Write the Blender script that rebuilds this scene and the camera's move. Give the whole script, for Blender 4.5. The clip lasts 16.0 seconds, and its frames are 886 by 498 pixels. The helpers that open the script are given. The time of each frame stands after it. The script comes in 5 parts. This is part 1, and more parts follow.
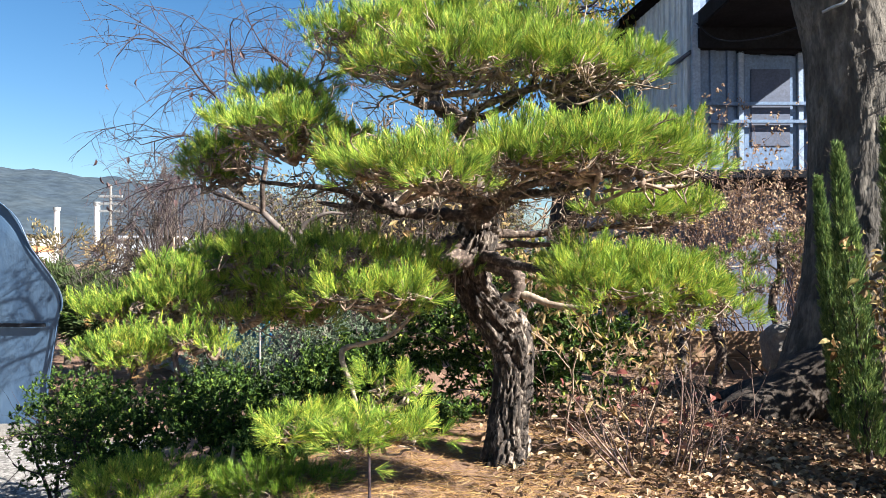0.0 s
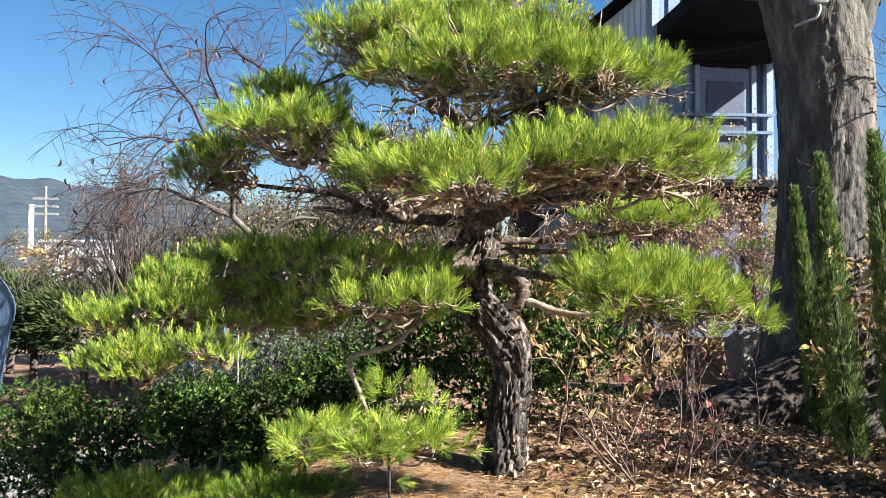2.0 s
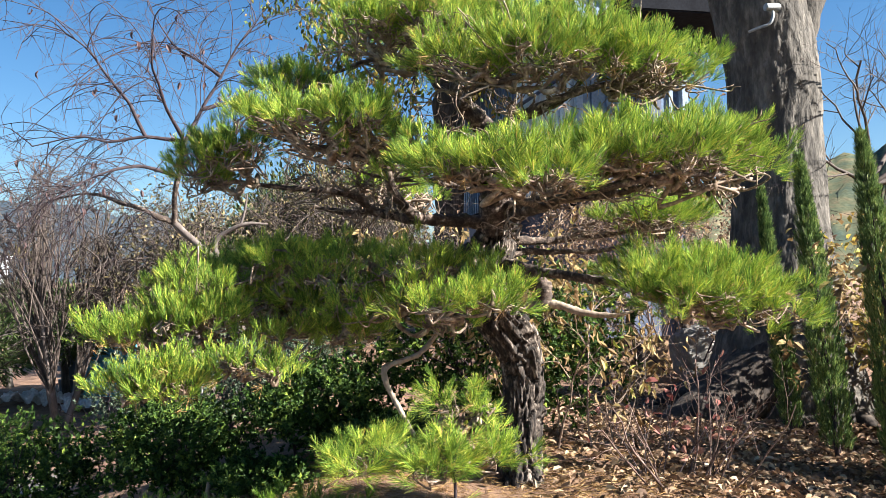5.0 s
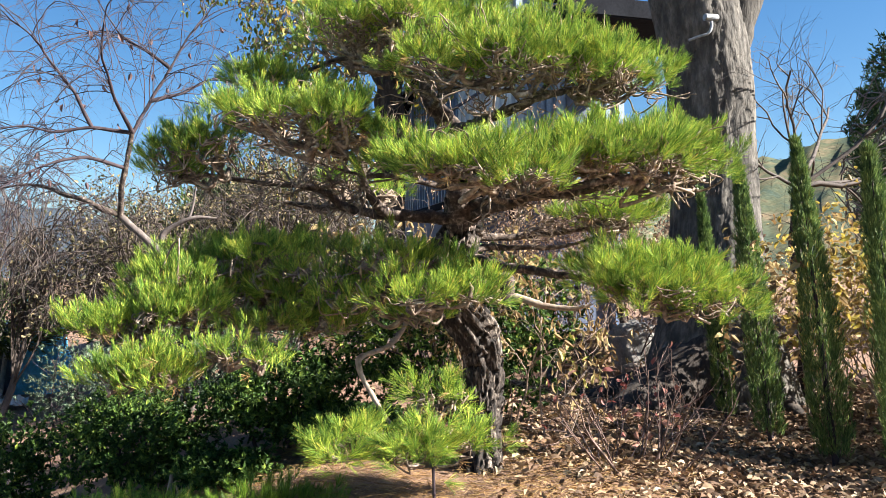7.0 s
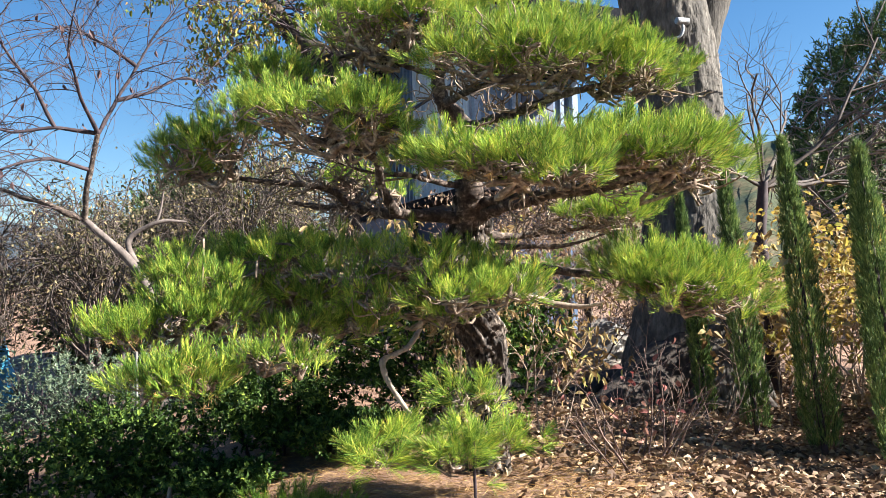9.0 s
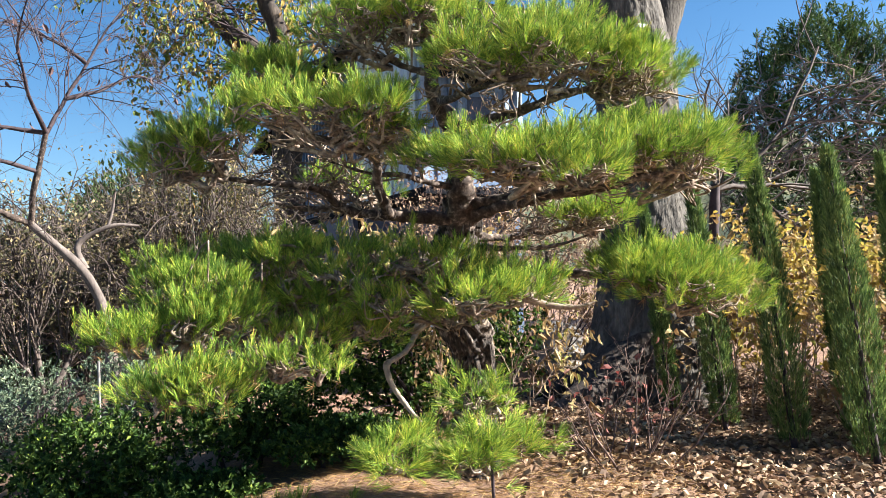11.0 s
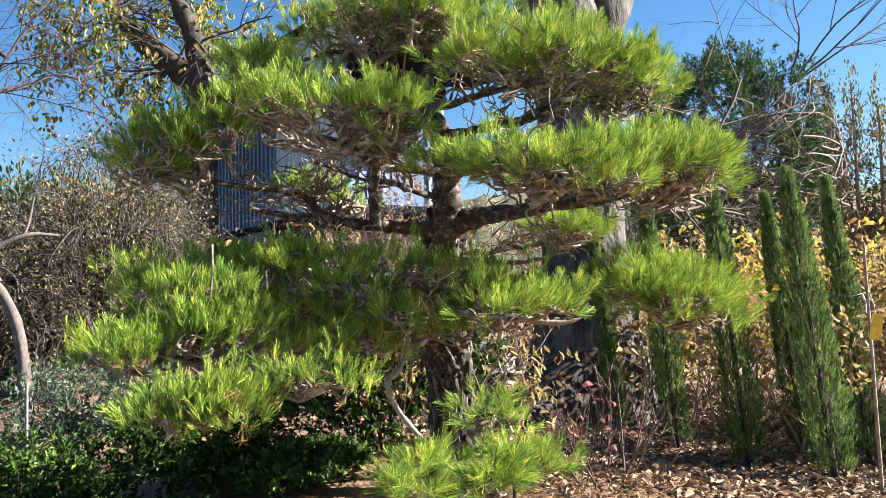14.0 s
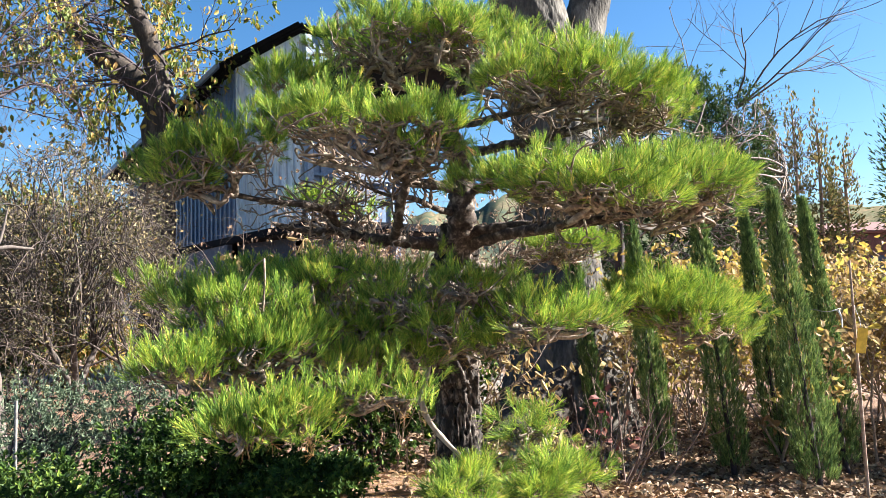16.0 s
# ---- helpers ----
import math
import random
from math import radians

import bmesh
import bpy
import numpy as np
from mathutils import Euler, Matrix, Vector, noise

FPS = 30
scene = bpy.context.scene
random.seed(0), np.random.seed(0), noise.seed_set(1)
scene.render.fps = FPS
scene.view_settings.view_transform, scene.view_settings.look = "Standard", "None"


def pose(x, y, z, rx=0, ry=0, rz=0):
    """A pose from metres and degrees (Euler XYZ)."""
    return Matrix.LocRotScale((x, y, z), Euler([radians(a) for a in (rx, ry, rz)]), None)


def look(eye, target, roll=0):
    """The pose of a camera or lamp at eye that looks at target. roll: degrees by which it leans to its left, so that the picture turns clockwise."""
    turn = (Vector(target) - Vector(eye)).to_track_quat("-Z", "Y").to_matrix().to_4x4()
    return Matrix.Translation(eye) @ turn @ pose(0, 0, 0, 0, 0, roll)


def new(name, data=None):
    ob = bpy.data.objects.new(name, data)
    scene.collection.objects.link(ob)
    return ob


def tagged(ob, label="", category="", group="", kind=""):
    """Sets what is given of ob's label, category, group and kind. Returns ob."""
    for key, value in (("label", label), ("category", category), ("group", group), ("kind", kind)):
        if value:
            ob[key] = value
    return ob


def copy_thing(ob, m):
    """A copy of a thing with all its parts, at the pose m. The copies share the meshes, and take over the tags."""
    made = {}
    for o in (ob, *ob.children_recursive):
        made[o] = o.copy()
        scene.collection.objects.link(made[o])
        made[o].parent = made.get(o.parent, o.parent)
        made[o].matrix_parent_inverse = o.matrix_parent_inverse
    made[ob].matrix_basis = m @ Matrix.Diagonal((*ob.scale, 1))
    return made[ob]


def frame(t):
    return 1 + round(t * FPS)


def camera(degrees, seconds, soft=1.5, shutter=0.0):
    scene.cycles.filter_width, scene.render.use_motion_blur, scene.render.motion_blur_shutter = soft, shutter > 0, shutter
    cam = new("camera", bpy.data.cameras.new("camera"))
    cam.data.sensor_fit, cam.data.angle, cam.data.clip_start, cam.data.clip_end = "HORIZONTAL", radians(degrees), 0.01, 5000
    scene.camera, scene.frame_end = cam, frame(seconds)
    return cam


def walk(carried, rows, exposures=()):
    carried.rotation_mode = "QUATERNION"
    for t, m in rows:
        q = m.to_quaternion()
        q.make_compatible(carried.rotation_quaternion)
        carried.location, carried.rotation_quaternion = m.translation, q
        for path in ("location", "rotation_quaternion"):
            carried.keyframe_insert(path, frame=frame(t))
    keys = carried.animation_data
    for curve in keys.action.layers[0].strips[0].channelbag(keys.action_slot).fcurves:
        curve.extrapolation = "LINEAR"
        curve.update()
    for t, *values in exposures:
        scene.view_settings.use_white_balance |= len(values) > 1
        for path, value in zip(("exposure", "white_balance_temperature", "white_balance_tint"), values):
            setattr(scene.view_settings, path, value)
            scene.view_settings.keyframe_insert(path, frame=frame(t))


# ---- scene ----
cam = camera(59.7, 16.0, soft=0.7)
METRES, EYE, TILT, LEAN, TURN = 2.9, 1.5, 1.0, 0.0, 0.0
ROWS = [
    (0.0, 0.0, 0.0, 0.0, 0.0, 0.0, -0.0),
    (0.5, -0.0387, 0.0115, 0.002, -1.44, 0.21, 0.21),
    (1.0, -0.0637, 0.0153, 0.0019, -2.58, 0.31, 0.1),
    (1.5, -0.0857, 0.0225, 0.0006, -3.43, 0.39, -0.1),
    (2.0, -0.1034, 0.0214, 0.0006, -4.13, 0.45, -0.27),
    (2.5, -0.1274, 0.0204, -0.0024, -4.88, 0.52, -0.32),
    (3.0, -0.1472, 0.045, -0.0062, -5.69, 0.71, -0.16),
    (5.5, -0.3256, 0.1225, -0.0081, -13.4, 0.93, 0.52),
    (6.0, -0.3282, 0.0926, -0.0112, -14.43, 0.78, 0.04),
    (6.5, -0.3381, 0.082, -0.0111, -15.63, 0.74, 0.03),
    (7.0, -0.3744, 0.0942, -0.0109, -17.08, 0.68, 0.37),
    (7.5, -0.4116, 0.1088, -0.013, -18.52, 0.73, 0.76),
    (8.0, -0.4425, 0.1204, -0.0152, -19.62, 0.75, 0.94),
    (8.5, -0.4626, 0.1353, -0.0163, -20.6, 0.82, 0.99),
    (11.0, -0.5761, 0.2121, -0.0194, -26.81, 1.16, 1.58),
    (11.5, -0.576, 0.2197, -0.0212, -28.2, 1.05, 1.57),
    (12.0, -0.6188, 0.2379, -0.0228, -29.64, 1.1, 1.41),
    (12.5, -0.6427, 0.2589, -0.026, -30.73, 1.55, 1.2),
    (13.0, -0.6509, 0.293, -0.0303, -31.79, 2.2, 1.15),
    (13.5, -0.6579, 0.3176, -0.0292, -33.04, 2.47, 1.02),
    (14.0, -0.6781, 0.3329, -0.0301, -34.47, 2.6, 0.99),
    (14.5, -0.7108, 0.3541, -0.0293, -35.92, 2.67, 1.05),
    (15.0, -0.7451, 0.3733, -0.0309, -37.12, 2.91, 1.09),
    (15.5, -0.7698, 0.3846, -0.0298, -38.11, 3.36, 1.03),
    (16.0, -0.7832, 0.3925, -0.0302, -38.72, 3.74, 0.91),
]
walk(cam, [(t, pose(0, 0, EYE, TILT, LEAN, TURN) @ pose(METRES * x, METRES * y, METRES * z, 90 + pitch, roll, yaw)) for t, x, y, z, yaw, pitch, roll in ROWS],
     [(0.0, 2.25), (3.0, 2.27), (8.0, 2.38), (13.0, 2.49), (16.0, 2.65)])

# ---- world, sun ----
SUN_AZ, SUN_EL = 118.0, 33.0
world = bpy.data.worlds.new("sky")
scene.world = world
world.use_nodes = True
wn = world.node_tree.nodes
sky = wn.new("ShaderNodeTexSky")
sky.sky_type = "NISHITA"
sky.sun_disc = False
sky.sun_elevation, sky.sun_rotation = radians(SUN_EL), radians(SUN_AZ)
sky.altitude, sky.air_density, sky.dust_density, sky.ozone_density = 100, 1.0, 0.42, 3.4
vivid = wn.new("ShaderNodeHueSaturation")
vivid.inputs["Saturation"].default_value = 1.24
world.node_tree.links.new(sky.outputs[0], vivid.inputs["Color"])
world.node_tree.links.new(vivid.outputs[0], wn["Background"].inputs[0])
wn["Background"].inputs[1].default_value = 0.033
sun = new("sun", bpy.data.lights.new("sun", "SUN"))
sun.data.energy, sun.data.angle, sun.data.color = 5.0, radians(0.5), (1.0, 0.94, 0.86)
sun_dir = Vector((math.sin(radians(SUN_AZ)) * math.cos(radians(SUN_EL)), math.cos(radians(SUN_AZ)) * math.cos(radians(SUN_EL)), math.sin(radians(SUN_EL))))
sun.matrix_world = look(sun_dir * 50, (0, 0, 0))


# ---- materials ----
def material(name):
    m = bpy.data.materials.new(name)
    m.use_nodes = True
    return m, m.node_tree.nodes, m.node_tree.links, m.node_tree.nodes["Principled BSDF"]


def ramp(nodes, links, source, stops):
    r = nodes.new("ShaderNodeValToRGB")
    e = r.color_ramp.elements
    while len(e) < len(stops):
        e.new(0.5)
    for k, (p, c) in enumerate(stops):
        e[k].position, e[k].color = p, (*c, 1)
    links.new(source, r.inputs[0])
    return r.outputs[0]


def noise_tex(nodes, links, scale, detail=6, rough=0.6, stretch=None):
    co = nodes.new("ShaderNodeTexCoord")
    n = nodes.new("ShaderNodeTexNoise")
    n.inputs["Scale"].default_value, n.inputs["Detail"].default_value, n.inputs["Roughness"].default_value = scale, detail, rough
    if stretch:
        mp = nodes.new("ShaderNodeMapping")
        mp.inputs["Scale"].default_value = stretch
        links.new(co.outputs["Object"], mp.inputs[0])
        links.new(mp.outputs[0], n.inputs["Vector"])
    else:
        links.new(co.outputs["Object"], n.inputs["Vector"])
    return n.outputs["Fac"]


def blend(nodes, links, a, b, fac, mode="MIX"):
    m = nodes.new("ShaderNodeMix")
    m.data_type, m.blend_type = "RGBA", mode
    if isinstance(fac, float):
        m.inputs[0].default_value = fac
    else:
        links.new(fac, m.inputs[0])
    links.new(a, m.inputs[6])
    links.new(b, m.inputs[7])
    return m.outputs[2]


def leafy(name, stops, rough=0.5, through_light=0.35, clump=0.0, gloss=0.3):
    """Leaf or needle: colour varies from leaf to leaf and in larger patches, light shines through."""
    m, n, l, b = material(name)
    geo = n.new("ShaderNodeNewGeometry")
    col = ramp(n, l, geo.outputs["Random Per Island"], stops)
    big = noise_tex(n, l, 9.0, 4)
    tone = ramp(n, l, big, [(0.3, (0.62, 0.66, 0.6)), (0.7, (1.15, 1.1, 1.0))])
    col = blend(n, l, col, tone, 1.0, "MULTIPLY")
    if clump:
        small = noise_tex(n, l, clump, 2)
        col = blend(n, l, col, ramp(n, l, small, [(0.34, (0.34, 0.44, 0.44)), (0.5, (0.86, 0.92, 0.88)), (0.66, (1.3, 1.22, 1.1))]), 1.0, "MULTIPLY")
    l.new(col, b.inputs["Base Color"])
    b.inputs["Roughness"].default_value = rough
    b.inputs["Specular IOR Level"].default_value = gloss
    tr = n.new("ShaderNodeBsdfTranslucent")
    l.new(col, tr.inputs[0])
    mix = n.new("ShaderNodeMixShader")
    mix.inputs[0].default_value = through_light
    l.new(b.outputs[0], mix.inputs[1])
    l.new(tr.outputs[0], mix.inputs[2])
    l.new(mix.outputs[0], n["Material Output"].inputs[0])
    return m


def grained(name, stops, scale=8, stretch=None, rough=0.8, bump=0.4, fine=60, metal=0.0, dist=0.01, gloss=0.4):
    """A solid with colour mottling at two scales and relief."""
    m, n, l, b = material(name)
    a = noise_tex(n, l, scale, 6, 0.65, stretch)
    f = noise_tex(n, l, fine, 4, 0.6, stretch)
    col = ramp(n, l, a, stops)
    tone = ramp(n, l, f, [(0.3, (0.7, 0.7, 0.7)), (0.7, (1.2, 1.2, 1.2))])
    col = blend(n, l, col, tone, 1.0, "MULTIPLY")
    l.new(col, b.inputs["Base Color"])
    b.inputs["Roughness"].default_value, b.inputs["Metallic"].default_value = rough, metal
    b.inputs["Specular IOR Level"].default_value = gloss
    if bump:
        bp = n.new("ShaderNodeBump")
        bp.inputs["Strength"].default_value, bp.inputs["Distance"].default_value = bump, dist
        l.new(f, bp.inputs["Height"])
        l.new(bp.outputs[0], b.inputs["Normal"])
    return m


needle_green = leafy("needle_green", [(0.0, (0.05, 0.125, 0.034)), (0.35, (0.175, 0.305, 0.055)), (0.7, (0.37, 0.5, 0.078)), (0.9, (0.56, 0.62, 0.12)), (0.95, (0.6, 0.51, 0.14)), (1.0, (0.5, 0.3, 0.11))], 0.55, 0.22, 12.0, 0.1)
# Darker copy of needle_green, made with shade in its colour.
needle_dark = leafy("needle_dark", [(0.0, (0.1, 0.2, 0.028)), (0.6, (0.17, 0.29, 0.035)), (0.93, (0.26, 0.37, 0.05)), (1.0, (0.4, 0.34, 0.1))], 0.4, 0.25, 24.0)
needle_dead = leafy("needle_dead", [(0.0, (0.2, 0.11, 0.05)), (0.6, (0.35, 0.21, 0.09)), (1.0, (0.47, 0.35, 0.17))], 0.7, 0.2)
gloss_leaf = leafy("gloss_leaf", [(0.0, (0.022, 0.048, 0.016)), (0.6, (0.058, 0.112, 0.028)), (0.9, (0.12, 0.19, 0.042)), (1.0, (0.26, 0.33, 0.065))], 0.55, 0.26, 6.0, gloss=0.15)
cypress_leaf = leafy("cypress_leaf", [(0.0, (0.055, 0.105, 0.036)), (0.6, (0.15, 0.23, 0.075)), (1.0, (0.32, 0.39, 0.14))], 0.6, 0.25, 12.0)
silver_leaf = leafy("silver_leaf", [(0.0, (0.07, 0.105, 0.07)), (0.7, (0.14, 0.185, 0.135)), (1.0, (0.27, 0.32, 0.25))], 0.7, 0.2, 7.0)
yellow_leaf = leafy("yellow_leaf", [(0.0, (0.2, 0.12, 0.05)), (0.4, (0.38, 0.27, 0.075)), (0.8, (0.53, 0.41, 0.09)), (1.0, (0.27, 0.29, 0.08))], 0.6, 0.4)
tan_leaf = leafy("tan_leaf", [(0.0, (0.17, 0.1, 0.05)), (0.5, (0.32, 0.22, 0.105)), (0.85, (0.47, 0.37, 0.2)), (1.0, (0.36, 0.38, 0.08))], 0.7, 0.35)
red_leaf = leafy("red_leaf", [(0.0, (0.16, 0.04, 0.04)), (0.5, (0.3, 0.12, 0.11)), (1.0, (0.42, 0.25, 0.2))], 0.6, 0.3)
plum_leaf = leafy("plum_leaf", [(0.0, (0.04, 0.026, 0.03)), (0.6, (0.09, 0.055, 0.06)), (1.0, (0.17, 0.1, 0.09))], 0.6, 0.2)
russet_leaf = leafy("russet_leaf", [(0.0, (0.1, 0.065, 0.055)), (0.5, (0.25, 0.165, 0.125)), (1.0, (0.46, 0.35, 0.25))], 0.7, 0.3)
litter_leaf = leafy("litter_leaf", [(0.0, (0.085, 0.052, 0.037)), (0.5, (0.22, 0.14, 0.095)), (0.9, (0.4, 0.29, 0.2)), (1.0, (0.56, 0.45, 0.33))], 0.8, 0.15)
mixed_leaf = leafy("mixed_leaf", [(0.0, (0.06, 0.11, 0.02)), (0.5, (0.15, 0.18, 0.03)), (0.75, (0.35, 0.26, 0.06)), (1.0, (0.4, 0.24, 0.1))], 0.6, 0.35)
nursery_leaf = leafy("nursery_leaf", [(0.0, (0.05, 0.06, 0.025)), (0.5, (0.13, 0.13, 0.05)), (0.85, (0.26, 0.2, 0.09)), (1.0, (0.36, 0.26, 0.12))], 0.6, 0.3)
dull_leaf = leafy("dull_leaf", [(0.0, (0.045, 0.05, 0.024)), (0.6, (0.13, 0.11, 0.06)), (1.0, (0.36, 0.29, 0.17))], 0.7, 0.25)
far_leaf = leafy("far_leaf", [(0.0, (0.025, 0.05, 0.015)), (0.7, (0.05, 0.085, 0.025)), (1.0, (0.1, 0.12, 0.04))], 0.7, 0.2)
dome_leaf = leafy("dome_leaf", [(0.0, (0.025, 0.06, 0.02)), (0.7, (0.065, 0.115, 0.035)), (1.0, (0.14, 0.19, 0.06))], 0.7, 0.2, 1.5)
pine_bark = grained("pine_bark", [(0.4, (0.012, 0.01, 0.009)), (0.53, (0.055, 0.043, 0.036)), (0.68, (0.32, 0.27, 0.225))], 26, (1, 1, 0.42), 0.9, 0.9, 80, dist=0.012)
limb_bark = grained("limb_bark", [(0.37, (0.022, 0.016, 0.013)), (0.54, (0.085, 0.062, 0.05)), (0.68, (0.32, 0.26, 0.21))], 30, None, 0.9, 0.8, 110, dist=0.006)
pad_twig = grained("pad_twig", [(0.3, (0.06, 0.043, 0.033)), (0.5, (0.19, 0.14, 0.105)), (0.7, (0.48, 0.4, 0.31))], 24, None, 0.9, 0.0, 90)
grey_bark = grained("grey_bark", [(0.3, (0.02, 0.018, 0.016)), (0.5, (0.065, 0.059, 0.051)), (0.7, (0.165, 0.15, 0.128))], 9, (1, 1, 0.3), 0.9, 0.9, 30, dist=0.02)
# Dark bark of the limb tree; on the old tree's roots, painted shade.
dark_bark_and_shade = grained("dark_bark_and_shade", [(0.3, (0.012, 0.009, 0.008)), (0.5, (0.035, 0.027, 0.022)), (0.7, (0.1, 0.078, 0.062))], 14, (1, 1, 0.3), 0.9, 0.7, 40, dist=0.01)
pale_bark = grained("pale_bark", [(0.3, (0.15, 0.11, 0.085)), (0.6, (0.33, 0.27, 0.21)), (0.8, (0.5, 0.44, 0.36))], 12, (1, 1, 0.5), 0.85, 0.5, 60, dist=0.005)
twig_bark = grained("twig_bark", [(0.3, (0.018, 0.012, 0.016)), (0.7, (0.05, 0.032, 0.037))], 20, None, 0.8, 0.0)
weeping_bark = grained("weeping_bark", [(0.3, (0.055, 0.044, 0.04)), (0.6, (0.13, 0.107, 0.095)), (0.8, (0.27, 0.235, 0.21))], 12, (1, 1, 0.5), 0.85, 0.5, 60, dist=0.005)
vine_stem = grained("vine_stem", [(0.3, (0.07, 0.055, 0.048)), (0.7, (0.21, 0.17, 0.145))], 15, None, 0.85, 0.0)
dry_stem = grained("dry_stem", [(0.3, (0.15, 0.1, 0.075)), (0.7, (0.36, 0.28, 0.215))], 15, None, 0.85, 0.0)
red_stem = grained("red_stem", [(0.3, (0.07, 0.043, 0.037)), (0.7, (0.21, 0.145, 0.12))], 15, None, 0.85, 0.0)


def ground_material():
    m, n, l, b = material("soil_and_gravel")
    a = noise_tex(n, l, 3.0, 8, 0.7)
    f = noise_tex(n, l, 45, 6, 0.7)
    soil = ramp(n, l, a, [(0.3, (0.1, 0.056, 0.037)), (0.5, (0.2, 0.122, 0.08)), (0.7, (0.31, 0.205, 0.142))])
    tone = ramp(n, l, f, [(0.3, (0.55, 0.52, 0.5)), (0.7, (1.25, 1.2, 1.15))])
    soil = blend(n, l, soil, tone, 1.0, "MULTIPLY")
    v = n.new("ShaderNodeTexVoronoi")
    v.inputs["Scale"].default_value = 28
    co = n.new("ShaderNodeTexCoord")
    l.new(co.outputs["Object"], v.inputs["Vector"])
    grav = ramp(n, l, v.outputs["Color"], [(0.2, (0.1, 0.096, 0.09)), (0.5, (0.18, 0.174, 0.164)), (0.8, (0.3, 0.29, 0.275))])
    sep = n.new("ShaderNodeSeparateXYZ")
    l.new(co.outputs["Object"], sep.inputs[0])
    mr = n.new("ShaderNodeMapRange")
    mr.inputs[1].default_value, mr.inputs[2].default_value = -2.6, -3.2
    l.new(sep.outputs[0], mr.inputs[0])
    mr2 = n.new("ShaderNodeMapRange")
    mr2.inputs[1].default_value, mr2.inputs[2].default_value = 9.2, 8.6
    l.new(sep.outputs[1], mr2.inputs[0])
    mul = n.new("ShaderNodeMath")
    mul.operation = "MULTIPLY"
    l.new(mr.outputs[0], mul.inputs[0])
    l.new(mr2.outputs[0], mul.inputs[1])
    l.new(blend(n, l, soil, grav, mul.outputs[0]), b.inputs["Base Color"])
    b.inputs["Roughness"].default_value = 0.95
    bp = n.new("ShaderNodeBump")
    bp.inputs["Strength"].default_value, bp.inputs["Distance"].default_value = 0.8, 0.03
    l.new(f, bp.inputs["Height"])
    l.new(bp.outputs[0], b.inputs["Normal"])
    return m


soil = ground_material()
# Blue-grey of the ridge is distance haze, painted into the hill colour.
hill_haze_blue = grained("hill_haze_blue", [(0.3, (0.032, 0.046, 0.066)), (0.5, (0.04, 0.056, 0.073)), (0.7, (0.049, 0.064, 0.078))], 0.02, None, 1.0, 0.0, 0.06, gloss=0.0)
near_hill = grained("near_hill", [(0.3, (0.06, 0.085, 0.07)), (0.5, (0.1, 0.11, 0.07)), (0.7, (0.2, 0.15, 0.1))], 0.12, None, 1.0, 0.0, 0.9, gloss=0.0)
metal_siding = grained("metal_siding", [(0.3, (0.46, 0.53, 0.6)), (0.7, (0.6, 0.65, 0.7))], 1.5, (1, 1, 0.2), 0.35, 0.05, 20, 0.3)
# Blue paint, darkened so the hut's walls carry their shade in the colour.
blue_paint_and_shade = grained("blue_paint_and_shade", [(0.3, (0.07, 0.12, 0.21)), (0.7, (0.12, 0.18, 0.28))], 2, None, 0.4, 0.05, 25)
# Dark metal taken near-black, so it also carries the porch's shade.
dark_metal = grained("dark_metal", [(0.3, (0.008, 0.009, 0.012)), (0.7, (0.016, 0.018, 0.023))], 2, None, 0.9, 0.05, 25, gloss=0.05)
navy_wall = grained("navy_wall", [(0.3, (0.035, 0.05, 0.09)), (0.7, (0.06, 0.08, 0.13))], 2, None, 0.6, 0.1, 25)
pale_blue = grained("pale_blue", [(0.3, (0.16, 0.22, 0.31)), (0.7, (0.24, 0.31, 0.41))], 2, None, 0.45, 0.05, 25)
white_paint = grained("white_paint", [(0.3, (0.5, 0.51, 0.52)), (0.7, (0.66, 0.66, 0.66))], 2, None, 0.5, 0.0, 25)
orange_paint = grained("orange_paint", [(0.3, (0.6, 0.24, 0.1)), (0.7, (0.7, 0.3, 0.14))], 2, None, 0.6, 0.0, 25)
concrete = grained("concrete", [(0.3, (0.13, 0.125, 0.118)), (0.7, (0.25, 0.24, 0.225))], 4, None, 0.9, 0.3, 40)
stone = grained("stone", [(0.3, (0.11, 0.095, 0.08)), (0.7, (0.25, 0.215, 0.175))], 7, None, 0.9, 0.5, 40)
tarp_blue = grained("tarp_blue", [(0.3, (0.05, 0.36, 0.62)), (0.7, (0.12, 0.5, 0.75))], 5, None, 0.35, 0.2, 30)
steel = grained("steel", [(0.3, (0.2, 0.22, 0.23)), (0.7, (0.33, 0.35, 0.36))], 5, None, 0.55, 0.0, 30, 0.4)


def plastic_film():
    m, n, l, b = material("plastic_film")
    f = noise_tex(n, l, 2.5, 5, 0.6, (1, 1, 0.5))
    l.new(ramp(n, l, f, [(0.3, (0.022, 0.05, 0.1)), (0.7, (0.05, 0.085, 0.135))]), b.inputs["Base Color"])
    b.inputs["Roughness"].default_value = 0.42
    bp = n.new("ShaderNodeBump")
    bp.inputs["Strength"].default_value, bp.inputs["Distance"].default_value = 0.5, 0.05
    l.new(f, bp.inputs["Height"])
    l.new(bp.outputs[0], b.inputs["Normal"])
    return m


film_sheet = plastic_film()


